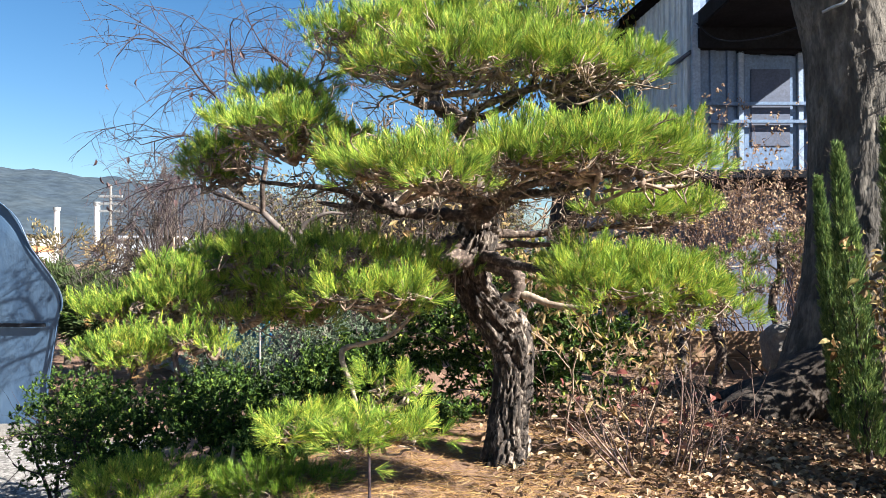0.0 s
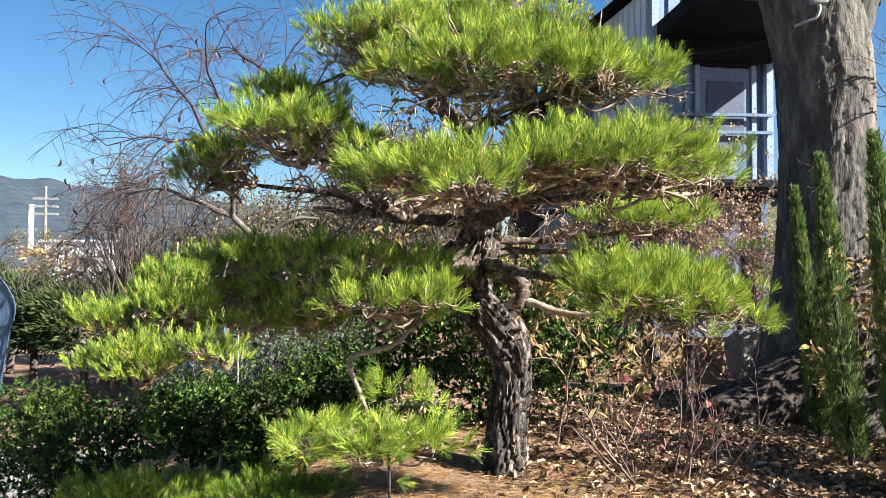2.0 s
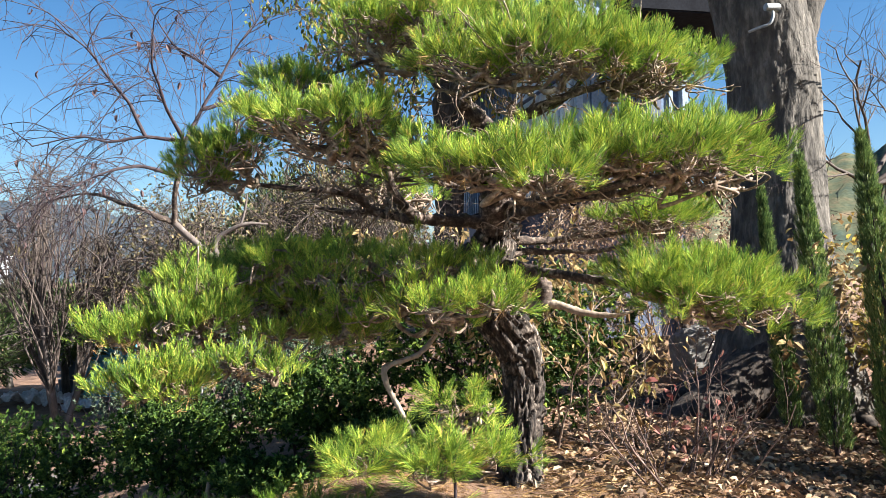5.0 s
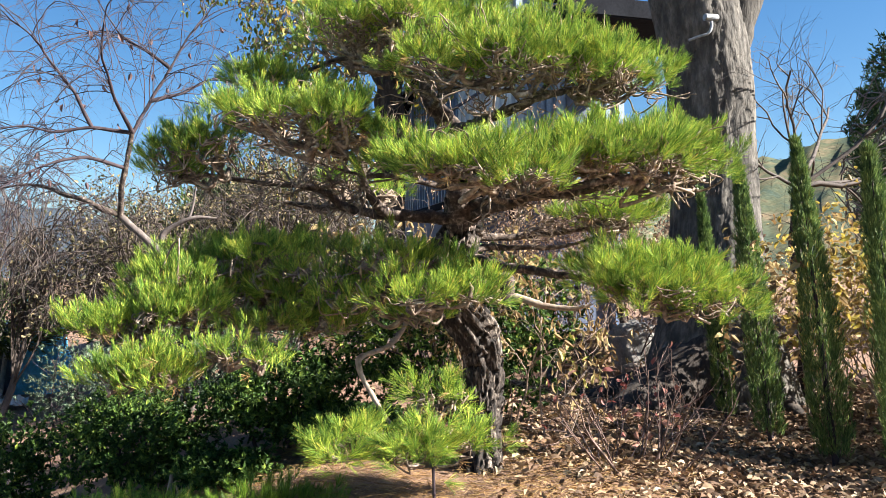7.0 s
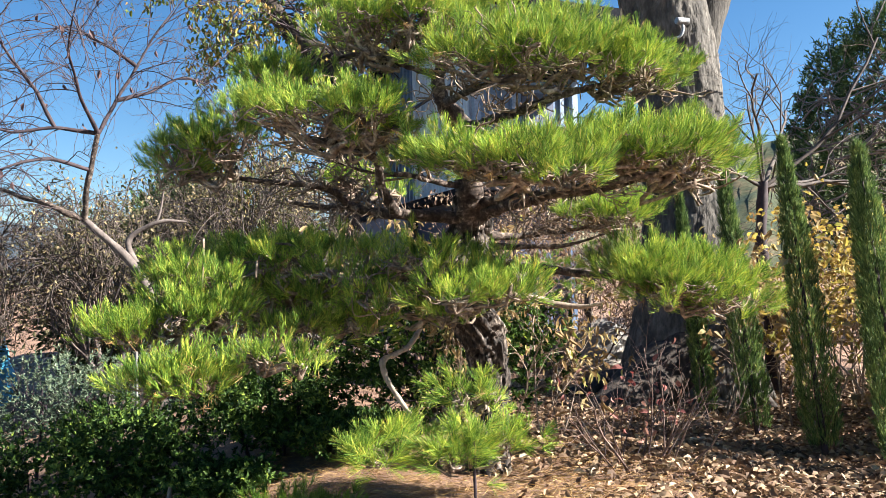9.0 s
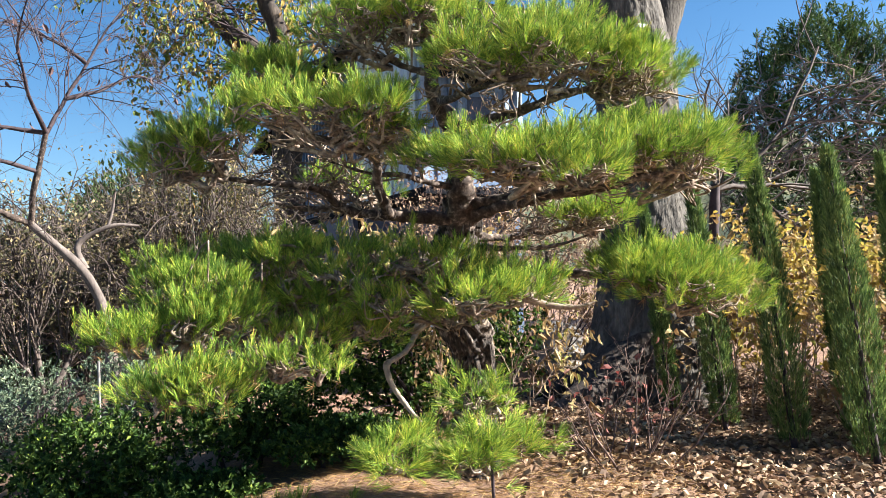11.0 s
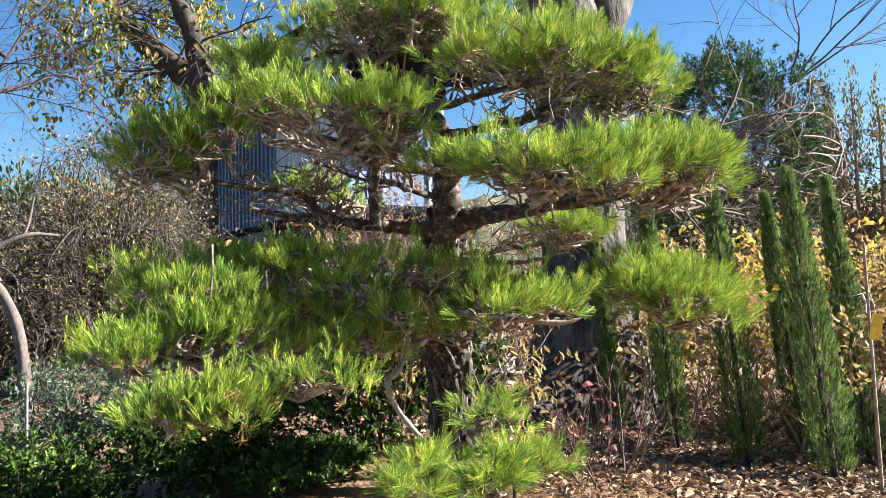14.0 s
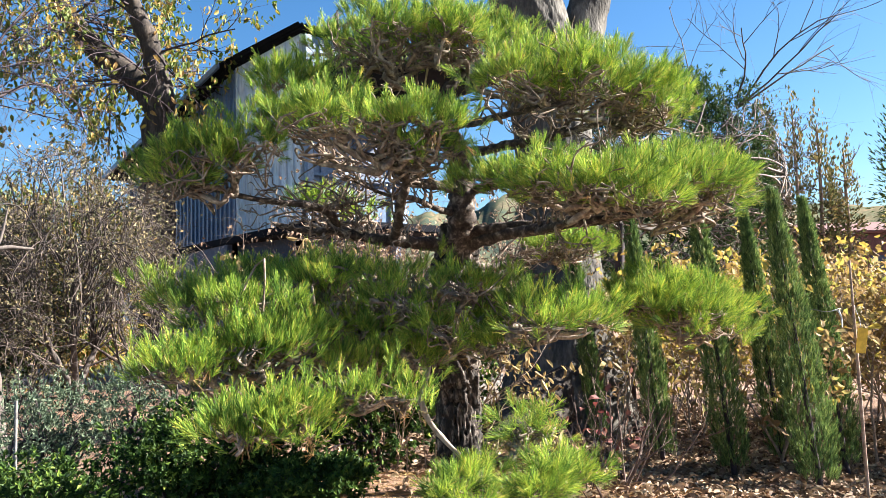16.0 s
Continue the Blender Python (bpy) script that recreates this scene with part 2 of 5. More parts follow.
# ---- builders ----
def mesh_np(name, verts, faces, smooth=False):
    verts, faces = np.asarray(verts, np.float32), np.asarray(faces, np.int32)
    k = faces.shape[1]
    me = bpy.data.meshes.new(name)
    me.vertices.add(len(verts))
    me.vertices.foreach_set("co", verts.ravel())
    me.loops.add(faces.size)
    me.loops.foreach_set("vertex_index", faces.ravel())
    me.polygons.add(len(faces))
    me.polygons.foreach_set("loop_start", np.arange(0, faces.size, k, dtype=np.int32))
    me.polygons.foreach_set("use_smooth", np.full(len(faces), smooth))
    me.update(calc_edges=True)
    return me


def part(name, me, mat, parent=None, label="", at=None):
    if isinstance(me, bmesh.types.BMesh):
        bm, me = me, bpy.data.meshes.new(name)
        bm.to_mesh(me)
        bm.free()
    if mat and not me.materials:
        me.materials.append(mat)
    ob = new(name, me)
    if parent:
        ob.parent = parent
    if at is not None:
        ob.location = at
    if label:
        ob["label"] = label
    return ob


def thing(name, label, category, at=(0, 0, 0), group="", kind=""):
    ob = new(name)
    ob.location = at
    ob.empty_display_size = 0.1
    return tagged(ob, label, category, group, kind)


def unit(a):
    return a / np.maximum(np.linalg.norm(a, axis=-1, keepdims=True), 1e-9)


def side_axes(d):
    up = np.where(np.abs(d[..., 2:3]) > 0.9, np.array([1.0, 0, 0]), np.array([0, 0, 1.0]))
    u = unit(np.cross(d, up))
    return u, np.cross(d, u)


def curve_through(pts, steps=6):
    """Smooth curve through points (Catmull-Rom); columns may hold a radius too."""
    p = np.asarray(pts, float)
    p = np.vstack([2 * p[0] - p[1], p, 2 * p[-1] - p[-2]])
    out = []
    for i in range(1, len(p) - 2):
        for s in np.arange(steps) / steps:
            a, b, c, d = p[i - 1], p[i], p[i + 1], p[i + 2]
            out.append(0.5 * (2 * b + (c - a) * s + (2 * a - 5 * b + 4 * c - d) * s * s + (3 * b - a - 3 * c + d) * s ** 3))
    out.append(p[-2])
    return np.array(out)


def tube(path, radii, sides=6):
    p, r = np.asarray(path, float), np.asarray(radii, float)
    d = unit(np.gradient(p, axis=0))
    u = np.empty_like(p)
    ref = np.array([1.0, 0.2, 0.1]) if abs(d[0][0]) < 0.9 else np.array([0, 1.0, 0.1])
    for i in range(len(p)):
        ref = ref - d[i] * ref.dot(d[i])
        ref = ref / np.linalg.norm(ref)
        u[i] = ref
    v = np.cross(d, u)
    a = np.arange(sides) * 2 * np.pi / sides
    ring = p[:, None] + r[:, None, None] * (np.cos(a)[None, :, None] * u[:, None] + np.sin(a)[None, :, None] * v[:, None])
    i, j = np.meshgrid(np.arange(len(p) - 1), np.arange(sides), indexing="ij")
    k = (j + 1) % sides
    f = np.stack([i * sides + j, i * sides + k, (i + 1) * sides + k, (i + 1) * sides + j], -1).reshape(-1, 4)
    return ring.reshape(-1, 3), f


def tubes_mesh(name, list_of, sides=5):
    vs, fs, n = [], [], 0
    for path, radii in list_of:
        v, f = tube(path, radii, sides)
        vs.append(v), fs.append(f + n)
        n += len(v)
    return mesh_np(name, np.vstack(vs), np.vstack(fs), True)


def rough_limb(name, pts, sides=14, steps=8, bump=0.12, freq=9.0, seed=0, kink=0.25):
    """A limb with a knobbly, furrowed skin; pts are x, y, z, radius."""
    c = curve_through(pts, steps)
    way = np.array([noise.noise_vector(Vector(q * 0.11 / max(c[0, 3], 0.01)) + Vector((seed, 0, 0))) for q in c[:, :3]])
    c[:, :3] += way * (kink * c[:, 3] * np.minimum(1, np.arange(len(c)) / 6))[:, None]
    v, f = tube(c[:, :3], np.maximum(c[:, 3], 0.002), sides)
    rr = np.repeat(np.maximum(c[:, 3], 0.002), sides)
    mid = np.repeat(c[:, :3], sides, axis=0)
    out = unit(v - mid)
    amp = np.array([noise.noise(Vector(q * freq + seed)) + 0.5 * noise.noise(Vector(q * freq * 3 + seed)) for q in v])
    v = v + out * (rr * bump * amp)[:, None]
    return mesh_np(name, v, f, True)


def blades(base, way, length, width, rng, droop=0.0):
    """Slim needles: two-part blades, 5 points each."""
    n = len(base)
    s = unit(np.cross(way, rng.normal(size=(n, 3)))) * width[:, None]
    mid = base + way * (length * 0.55)[:, None]
    tip = base + way * length[:, None]
    mid[:, 2] -= droop * length * 0.1
    tip[:, 2] -= droop * length * 0.4
    v = np.stack([base - s * 0.6, base + s * 0.6, mid + s, mid - s, tip], 1).reshape(-1, 3)
    o = (np.arange(n) * 5)[:, None]
    f = np.concatenate([o + [0, 1, 2], o + [0, 2, 3], o + [3, 2, 4]], 1).reshape(-1, 3)
    return v, f


def slivers(base, way, length, width, rng, droop=0.0):
    """The finest needles: one slim strip each, hardly tapering, with a bent tip."""
    n = len(base)
    s = unit(np.cross(way, rng.normal(size=(n, 3)))) * width[:, None]
    tip = base + way * length[:, None]
    tip[:, 2] -= droop * length * 0.4
    v = np.stack([base - s * 0.7, base + s * 0.7, tip + s * 0.55, tip - s * 0.55], 1).reshape(-1, 3)
    o = (np.arange(n) * 4)[:, None]
    return v, np.concatenate([o + [0, 1, 2], o + [0, 2, 3]], 1).reshape(-1, 3)


def tufts(pos, axis, rng, per=48, length=0.11, width=0.0014, shoot=0.06, spread=(0.25, 1.0), droop=0.15, build=blades):
    """Pine shoots: needles that fan out from each shoot."""
    n = len(pos)
    p, d = np.repeat(pos, per, 0), np.repeat(axis, per, 0)
    u, v = side_axes(d)
    m = n * per
    ang, t = rng.uniform(0, 2 * np.pi, m), rng.uniform(0, 1, m)
    op = spread[1] + (spread[0] - spread[1]) * t + rng.normal(0, 0.12, m)
    way = d * np.cos(op)[:, None] + (u * np.cos(ang)[:, None] + v * np.sin(ang)[:, None]) * np.sin(op)[:, None]
    big = np.repeat(rng.uniform(0.75, 1.2, n), per)
    return build(p + d * (t * shoot)[:, None], unit(way), length * big * rng.uniform(0.8, 1.1, m), np.full(m, width), rng, droop)


def leaf_mesh(name, pos, way, nor, length, width, curl=0.25, far=False):
    """Folded leaves, 7 points each; far ones have 4."""
    n = len(pos)
    length, width = np.broadcast_to(length, n), np.broadcast_to(width, n)
    s = unit(np.cross(way, nor))
    if far:
        mid, w = pos + way * length[:, None] * 0.45, s * width[:, None] * 0.5
        rise = np.cross(s, way) * (width * 0.3)[:, None]
        o = (np.arange(n) * 4)[:, None]
        return mesh_np(name, np.stack([pos, mid + w + rise, pos + way * length[:, None], mid - w + rise], 1).reshape(-1, 3), np.concatenate([o + [0, 1, 2], o + [0, 2, 3]], 1).reshape(-1, 3))
    nn = np.cross(s, way)
    h = (length * curl)[:, None]
    wd, ln = width[:, None] * 0.5, length[:, None]
    a, c = pos + way * ln * 0.3 + nn * h * 0.35, pos + way * ln * 0.7 + nn * h * 0.2
    tip = pos + way * ln - nn * h * 0.6
    v = np.stack([pos, a + s * wd, c + s * wd * 0.8, tip, c - s * wd * 0.8, a - s * wd, pos + way * ln * 0.5], 1).reshape(-1, 3)
    o = (np.arange(n) * 7)[:, None]
    f = np.concatenate([o + [k, (k + 1) % 6, 6] for k in range(6)], 1).reshape(-1, 3)
    return mesh_np(name, v, f)


def grow(rng, p, d, length, radius, depth, kids=4, bend=0.25, lift=0.0, angle=(0.5, 1.0), shrink=0.62, start=0.25, out=None, tips=None):
    """A branching twig system: collects (path, radii) and the outer points."""
    out = [] if out is None else out
    tips = [] if tips is None else tips
    n = 6 if depth else 4
    path, q, w = [np.array(p, float)], np.array(p, float), np.array(d, float)
    for _ in range(n):
        w = w + rng.normal(0, bend / 2, 3) + np.array([0, 0, lift])
        w = w / np.linalg.norm(w)
        q = q + w * length / n
        path.append(q)
    path = np.array(path)
    out.append((path, radius * np.linspace(1, 0.45, n + 1)))
    tips.append((path[-1], w))
    if depth > 0:
        for k in range(kids):
            t = start + (1 - start) * (k + rng.uniform(0.2, 0.9)) / kids
            i = min(int(t * n), n - 1)
            at = path[i] + (path[i + 1] - path[i]) * (t * n - i)
            ax = unit(path[i + 1] - path[i])
            u, v = side_axes(ax[None])
            a, o = rng.uniform(0, 2 * np.pi), rng.uniform(*angle)
            nd = ax * math.cos(o) + (u[0] * math.cos(a) + v[0] * math.sin(a)) * math.sin(o)
            grow(rng, at, nd, length * shrink * rng.uniform(0.7, 1.2), radius * (1 - 0.5 * t) * 0.62, depth - 1, kids, bend, lift, angle, shrink, start, out, tips)
    return out, tips


def box_bm(sx, sy, sz, bevel=0.0):
    bm = bmesh.new()
    bmesh.ops.create_cube(bm, size=1)
    bmesh.ops.scale(bm, vec=(sx, sy, sz), verts=bm.verts)
    if bevel:
        bmesh.ops.bevel(bm, geom=bm.edges[:], offset=bevel, segments=2, affect="EDGES")
    return bm


def smooth01(a, b, x):
    t = np.clip((x - a) / (b - a), 0, 1)
    return t * t * (3 - 2 * t)


def height(x, y):
    """The lie of the ground: a planted bank that falls away to a gravel yard."""
    x, y = np.asarray(x, float), np.asarray(y, float)
    h = -0.5 + 0.92 * smooth01(-3.6, -0.2, x)
    h = h - 0.075 * np.clip(x - 0.6, 0, 2.6)
    h = h - 0.42 * smooth01(3.3, 1.6, y) * smooth01(-3, 0, x)
    h = h + 0.04 * np.sin(3.1 * x + 1) * np.sin(2.7 * y) * smooth01(14, 8, np.hypot(x, y))
    return np.where(np.hypot(x, y) > 40, -0.5 + (h + 0.5) * np.clip(1 - (np.hypot(x, y) - 40) / 40, 0, 1), h)


thicket_stem = grained("thicket_stem", [(0.3, (0.028, 0.022, 0.02)), (0.7, (0.11, 0.086, 0.073))], 15, None, 0.85, 0.0)


# ---- ground and distance ----
def build_ground():
    s = np.linspace(-1, 1, 241)
    g = 7 * np.sinh(s * 6.2) / np.sinh(6.2) * 260
    x, y = np.meshgrid(g, g + 4, indexing="xy")
    z = height(x, y)
    n = len(g)
    v = np.stack([x, y, z], -1).reshape(-1, 3)
    i, j = np.meshgrid(np.arange(n - 1), np.arange(n - 1), indexing="ij")
    f = np.stack([i * n + j, i * n + j + 1, (i + 1) * n + j + 1, (i + 1) * n + j], -1).reshape(-1, 4)
    ob = part("ground", mesh_np("ground", v, f, True), soil)
    tagged(ob, "brown garden soil with pine straw, grey gravel yard beside it", "ground", kind="structure")


build_ground()


def hills(name, dist, az, top, mat, label, rough, seed, step=0.5):
    """A wooded ridge: a slope that rises to an uneven crest."""
    a = np.radians(np.arange(az[0], az[1], step))
    rows = 9
    v = []
    for k in range(rows):
        t = k / (rows - 1)
        for q in a:
            deg = math.degrees(q)
            e = np.interp(deg, [p[0] for p in top], [p[1] for p in top])
            r = dist * (1 + 0.6 * t)
            h = math.tan(math.radians(e)) * dist * 1.6 * t ** 0.8
            h += rough * t * noise.noise(Vector((deg * 0.5, t * 3, seed))) + 0.35 * rough * noise.noise(Vector((deg * 2.3, t * 9, seed)))
            v.append((r * math.sin(q), r * math.cos(q), h - 1))
    n = len(a)
    i, j = np.meshgrid(np.arange(rows - 1), np.arange(n - 1), indexing="ij")
    f = np.stack([i * n + j, i * n + j + 1, (i + 1) * n + j + 1, (i + 1) * n + j], -1).reshape(-1, 4)
    tagged(part(name, mesh_np(name, v, f, True), mat), label, "hill", kind="structure")


hills("backdrop", 900, (-75, 20), [(-75, 6), (-40, 6.6), (-28, 6.2), (-22, 5.7), (-14, 5.2), (0, 3), (20, 2)], hill_haze_blue, "distant wooded mountain ridge, blue haze painted into its colour", 9, 3.0)
hills("backdrop_near", 170, (18, 110), [(18, 5), (40, 8.0), (47, 9.6), (55, 8.5), (70, 6), (110, 6)], near_hill, "wooded hillside in late autumn colours", 5, 8.0)


# ---- the trained pine ----
def lobe_points(rng, c, r, count, per=3, low=-0.1, upright=0.8, gap=-0.24):
    """Shoots over the top of a foliage cloud, in candle groups: place and heading."""
    m = max(4, count // per)
    a = np.arange(m) * 2.39996 + rng.uniform(0, 6.3) + rng.normal(0, 0.35, m)
    phi = np.arccos(1 - (1 - low) * (np.arange(m) + 0.5) / m) + rng.normal(0, 0.1, m)
    wob = 1 + 0.18 * np.sin(3 * a + c[0] * 9) + 0.12 * np.sin(5 * a + c[1] * 7)
    x, y, z = np.cos(a) * np.sin(phi) * wob, np.sin(a) * np.sin(phi) * wob, np.cos(phi)
    k = np.stack([c[0] + x * r[0], c[1] + y * r[1], c[2] + z * r[2]], 1)
    k = k + unit(k - np.array(c)) * (0.04 * rng.normal(-0.2, 1, (m, 1)).clip(-2, 1.4)) + rng.normal(0, 0.012, (m, 3))
    lump = np.array([noise.noise(Vector(q * 8.5)) for q in k])
    k = k + unit(k - np.array(c)) * (0.075 * lump)[:, None]
    nrm = unit(np.stack([x / r[0], y / r[1], z / r[2] * 0.8], 1))
    keep = lump > gap
    k, nrm, m = k[keep], nrm[keep], int(keep.sum())
    ax = unit(nrm * 0.9 + np.array([0, 0, upright]) + rng.normal(0, 0.2, k.shape))
    n = rng.integers(per - 1, per + 2, m)
    k, ax = np.repeat(k, n, 0), np.repeat(ax, n, 0)
    off = rng.normal(0, 1, k.shape)
    off -= ax * (off * ax).sum(1, keepdims=True)
    p = k + off * 0.02 + ax * rng.normal(0, 0.012, len(k))[:, None]
    return p, unit(ax + off * 0.22 + rng.normal(0, 0.08, k.shape))


def crooked(rng, a, b, r0, r1, wild=0.18, n=5):
    """A crooked twig from a to b."""
    a, b = np.asarray(a, float), np.asarray(b, float)
    l = np.linalg.norm(b - a)
    p = a + (b - a) * np.linspace(0, 1, n)[:, None]
    p[1:-1] += rng.normal(0, wild * l / 2, (n - 2, 3)) * [1, 1, 0.8]
    q = curve_through(p, 3)
    return q, np.linspace(r0, r1, len(q)) * (1 + 0.25 * rng.normal(size=len(q)).clip(-1, 1))


def needle_pad(parent, rng, lobes, mat, hub, name="needle_pad", per=38, length=0.056, density=1250, low=-0.1, upright=0.8, fan=0.6, gap=-0.24):
    """One foliage cloud: several lobes of shoots, crooked twigs under them, and dead needles below."""
    ps, ds = [], []
    for c, r in lobes:
        n = max(14, int(density * math.pi * (r[0] + r[2] * 0.4) * (r[1] + r[2] * 0.4)))
        p, d = lobe_points(rng, c, tuple(q * 0.94 for q in r), n, 3, low, upright, gap)
        ps.append(p), ds.append(d)
    p, d = np.vstack(ps), np.vstack(ds)
    v, f = tufts(p, d, rng, per, length, 0.0009, 0.035, (0.06, fan), 0.1, slivers)
    pad = part(name, mesh_np(name, v, f), mat, parent)
    fine = []
    for (c, r), lp in zip(lobes, ps):
        c = np.array(c)
        knot = c + np.array([0, 0, -0.2 * r[2] - 0.02])
        main = crooked(rng, hub, knot, 0.012, 0.007, 0.3, 7)
        part("twig", tubes_mesh("twig", [main], 7), pad_twig, pad, "crooked side branch")
        for k in range(9):
            a = k * 0.9 + rng.uniform(0, 0.6)
            end = c + np.array([math.cos(a) * r[0] * rng.uniform(0.45, 0.95), math.sin(a) * r[1] * rng.uniform(0.45, 0.95), rng.uniform(-0.15, 0.3) * r[2]])
            s = main[0][rng.integers(5, len(main[0]))]
            sec = crooked(rng, s, end, 0.0062, 0.0034, 0.32, 7)
            fine.append(sec)
            near = lp[np.argsort(((lp - end) ** 2).sum(1))[:max(6, len(lp) // 10)]]
            for q in near[rng.random(len(near)) < 0.24]:
                t = sec[0][rng.integers(len(sec[0]) // 2, len(sec[0]))]
                fine.append(crooked(rng, t, q, 0.0036, 0.0022, 0.3, 4))
    tagged(part("twig_mass", tubes_mesh("twig_mass", fine, 4), pad_twig, pad, "bare brown twigs under the needles"), kind="stuff")
    k = rng.choice(len(p), max(4, len(p) // 34), replace=False)
    below = p[k] - [0, 0, 0.03] + rng.normal(0, 0.02, (len(k), 3))
    dd = unit(rng.normal(0, 1, (len(k), 3)) * [1, 1, 0.4] + [0, 0, -0.2])
    v, f = tufts(below, dd, rng, 12, 0.042, 0.0011, 0.02, (0.3, 1.0), 0.3, slivers)
    part("dead_needles", mesh_np("dead_needles", v, f), needle_dead, pad, "withered orange-brown needles")
    return pad


def bark_trunk(name, pts, sides=96, steps=32, seed=0, depth=0.06, around=2.6, along=2.6):
    """The old trunk: thick plates of bark between deep upright furrows."""
    c = curve_through(pts, steps)
    v, f = tube(c[:, :3], c[:, 3], sides)
    mid = np.repeat(c[:, :3], sides, axis=0)
    out = unit(v - mid)
    run = np.concatenate([[0], np.cumsum(np.linalg.norm(np.diff(c[:, :3], axis=0), axis=1))])
    s = np.repeat(run, sides)
    ang = np.tile(np.arange(sides) * 2 * np.pi / sides, len(c))
    amp = np.empty(len(v))
    for i in range(len(v)):
        q = Vector((math.cos(ang[i]) * around, math.sin(ang[i]) * around, s[i] * along + seed))
        q2 = q + 0.5 * Vector(noise.noise_vector(q * 0.9)) + 0.12 * Vector(noise.noise_vector(q * 3.1))
        dd, pp = noise.voronoi(q2 * 1.3)
        crack = min(1.0, (dd[1] - dd[0]) * 4.2)
        crack = crack * (2 - crack)
        amp[i] = crack * (0.75 + 0.4 * noise.noise(pp[0] * 5)) + 0.14 * noise.noise(q * 6) + 0.4 * noise.noise(q * 0.6)
    v = v + out * ((amp - 0.85) * depth)[:, None]
    return mesh_np(name, v, f, True)


def main_pine():
    rng = np.random.default_rng(11)
    pine = thing("pine_tree", "old cloud-pruned garden pine with twisted bark trunk and bright green needles", "pine tree", (0.35, 4.3, 0.38))
    o = np.array((0.35, 4.3, 0.38))
    loc = lambda pts: [(x - o[0], y - o[1], z - o[2], r) for x, y, z, r in pts]
    trunk = [(0.35, 4.3, 0.2, 0.21), (0.35, 4.3, 0.36, 0.155), (0.365, 4.31, 0.52, 0.125), (0.385, 4.33, 0.7, 0.114), (0.4, 4.36, 0.88, 0.118), (0.395, 4.36, 1.02, 0.126), (0.35, 4.33, 1.13, 0.132), (0.255, 4.28, 1.24, 0.12),
             (0.165, 4.22, 1.36, 0.118), (0.125, 4.16, 1.5, 0.125), (0.18, 4.12, 1.62, 0.118), (0.2, 4.1, 1.73, 0.098), (0.18, 4.05, 1.85, 0.075)]
    part("trunk", bark_trunk("trunk", loc(trunk), 96, 32, 0, 0.06, 3.0, 4.4), pine_bark, pine, "furrowed grey-brown trunk")
    made = []

    def spray(branch, pts):
        """Crooked bare twigs along a limb."""
        c = curve_through(pts, 10)[:, :3]
        far = np.linalg.norm(c[-1] - c[0])
        fine = []
        for k in range(int(24 * far)):
            i = int(len(c) * rng.uniform(0.25, 1.0))
            ax = unit(c[min(i + 2, len(c) - 1)] - c[max(i - 3, 0)])
            end = c[i] + unit(ax * 0.6 + rng.normal(0, 0.6, 3) + [0, 0, 0.55]) * rng.uniform(0.1, 0.3)
            main = crooked(rng, c[i], end, rng.uniform(0.004, 0.008), 0.003, 0.3, 5)
            fine.append(main)
            for m in range(4):
                a = main[0][rng.integers(4, len(main[0]))]
                fine.append(crooked(rng, a, a + unit(end - c[i] + rng.normal(0, 0.12, 3)) * rng.uniform(0.05, 0.14), 0.0032, 0.0018, 0.3, 4))
        if fine:
            tagged(part("twig_mass", tubes_mesh("twig_mass", fine, 4), pad_twig, branch, "crooked bare twigs"), kind="stuff")

    def limb(n, pts):
        thin = 0.46 if n.startswith("right") else 0.36 if n in ("left_low", "left_mid") else 0.42 if n in ("crook", "stub") else 0.55 if n == "hook" else 0.66 if n == "upper" else 0.48
        bark = pale_bark if n in ("stub", "crook", "fork", "fork_tip") else limb_bark
        made.append(part("branch", rough_limb("branch", [(a, b, z, r * thin) for a, b, z, r in loc(pts)], 14, 14, 0.38, 30.0, len(made) * 3.1, 0.75), bark, pine, "gnarled branch"))
        if n not in ("upper", "hook", "stub", "crook", "fork", "fork_tip", "left_low", "left_mid", "right_low", "right_back_low"):
            spray(made[-1], loc(pts))

    limb("upper", [(0.19, 4.09, 1.7, 0.11), (0.15, 4.0, 1.9, 0.1), (0.155, 3.99, 2.05, 0.092), (0.11, 3.97, 2.2, 0.078), (-0.02, 3.9, 2.31, 0.06), (-0.06, 3.84, 2.42, 0.045), (0.02, 3.8, 2.54, 0.03)])
    limb("left", [(0.19, 4.09, 1.72, 0.09), (0.05, 4.08, 1.74, 0.07), (-0.2, 4.08, 1.76, 0.06), (-0.3, 4.16, 1.78, 0.05), (-0.42, 4.2, 1.82, 0.046), (-0.5, 4.13, 1.875, 0.036), (-0.64, 4.08, 1.9, 0.03), (-0.85, 4.15, 1.92, 0.024), (-1.15, 4.1, 1.95, 0.014)])
    limb("left_spur", [(-0.4, 4.2, 1.81, 0.04), (-0.53, 4.24, 1.8, 0.034), (-0.7, 4.3, 1.84, 0.02)])
    limb("left_rise", [(-0.2, 4.06, 1.76, 0.055), (-0.28, 3.94, 1.79, 0.05), (-0.37, 3.78, 1.85, 0.046), (-0.41, 3.69, 1.93, 0.042), (-0.45, 3.63, 1.97, 0.036), (-0.55, 3.55, 1.97, 0.028), (-0.66, 3.5, 2.0, 0.02), (-0.8, 3.56, 2.04, 0.012)])
    limb("left_arm", [(0.15, 3.99, 2.03, 0.06), (0.02, 3.97, 2.02, 0.05), (-0.14, 3.95, 2.01, 0.045), (-0.24, 3.86, 2.04, 0.038), (-0.34, 3.75, 2.03, 0.032), (-0.52, 3.62, 2.03, 0.018)])
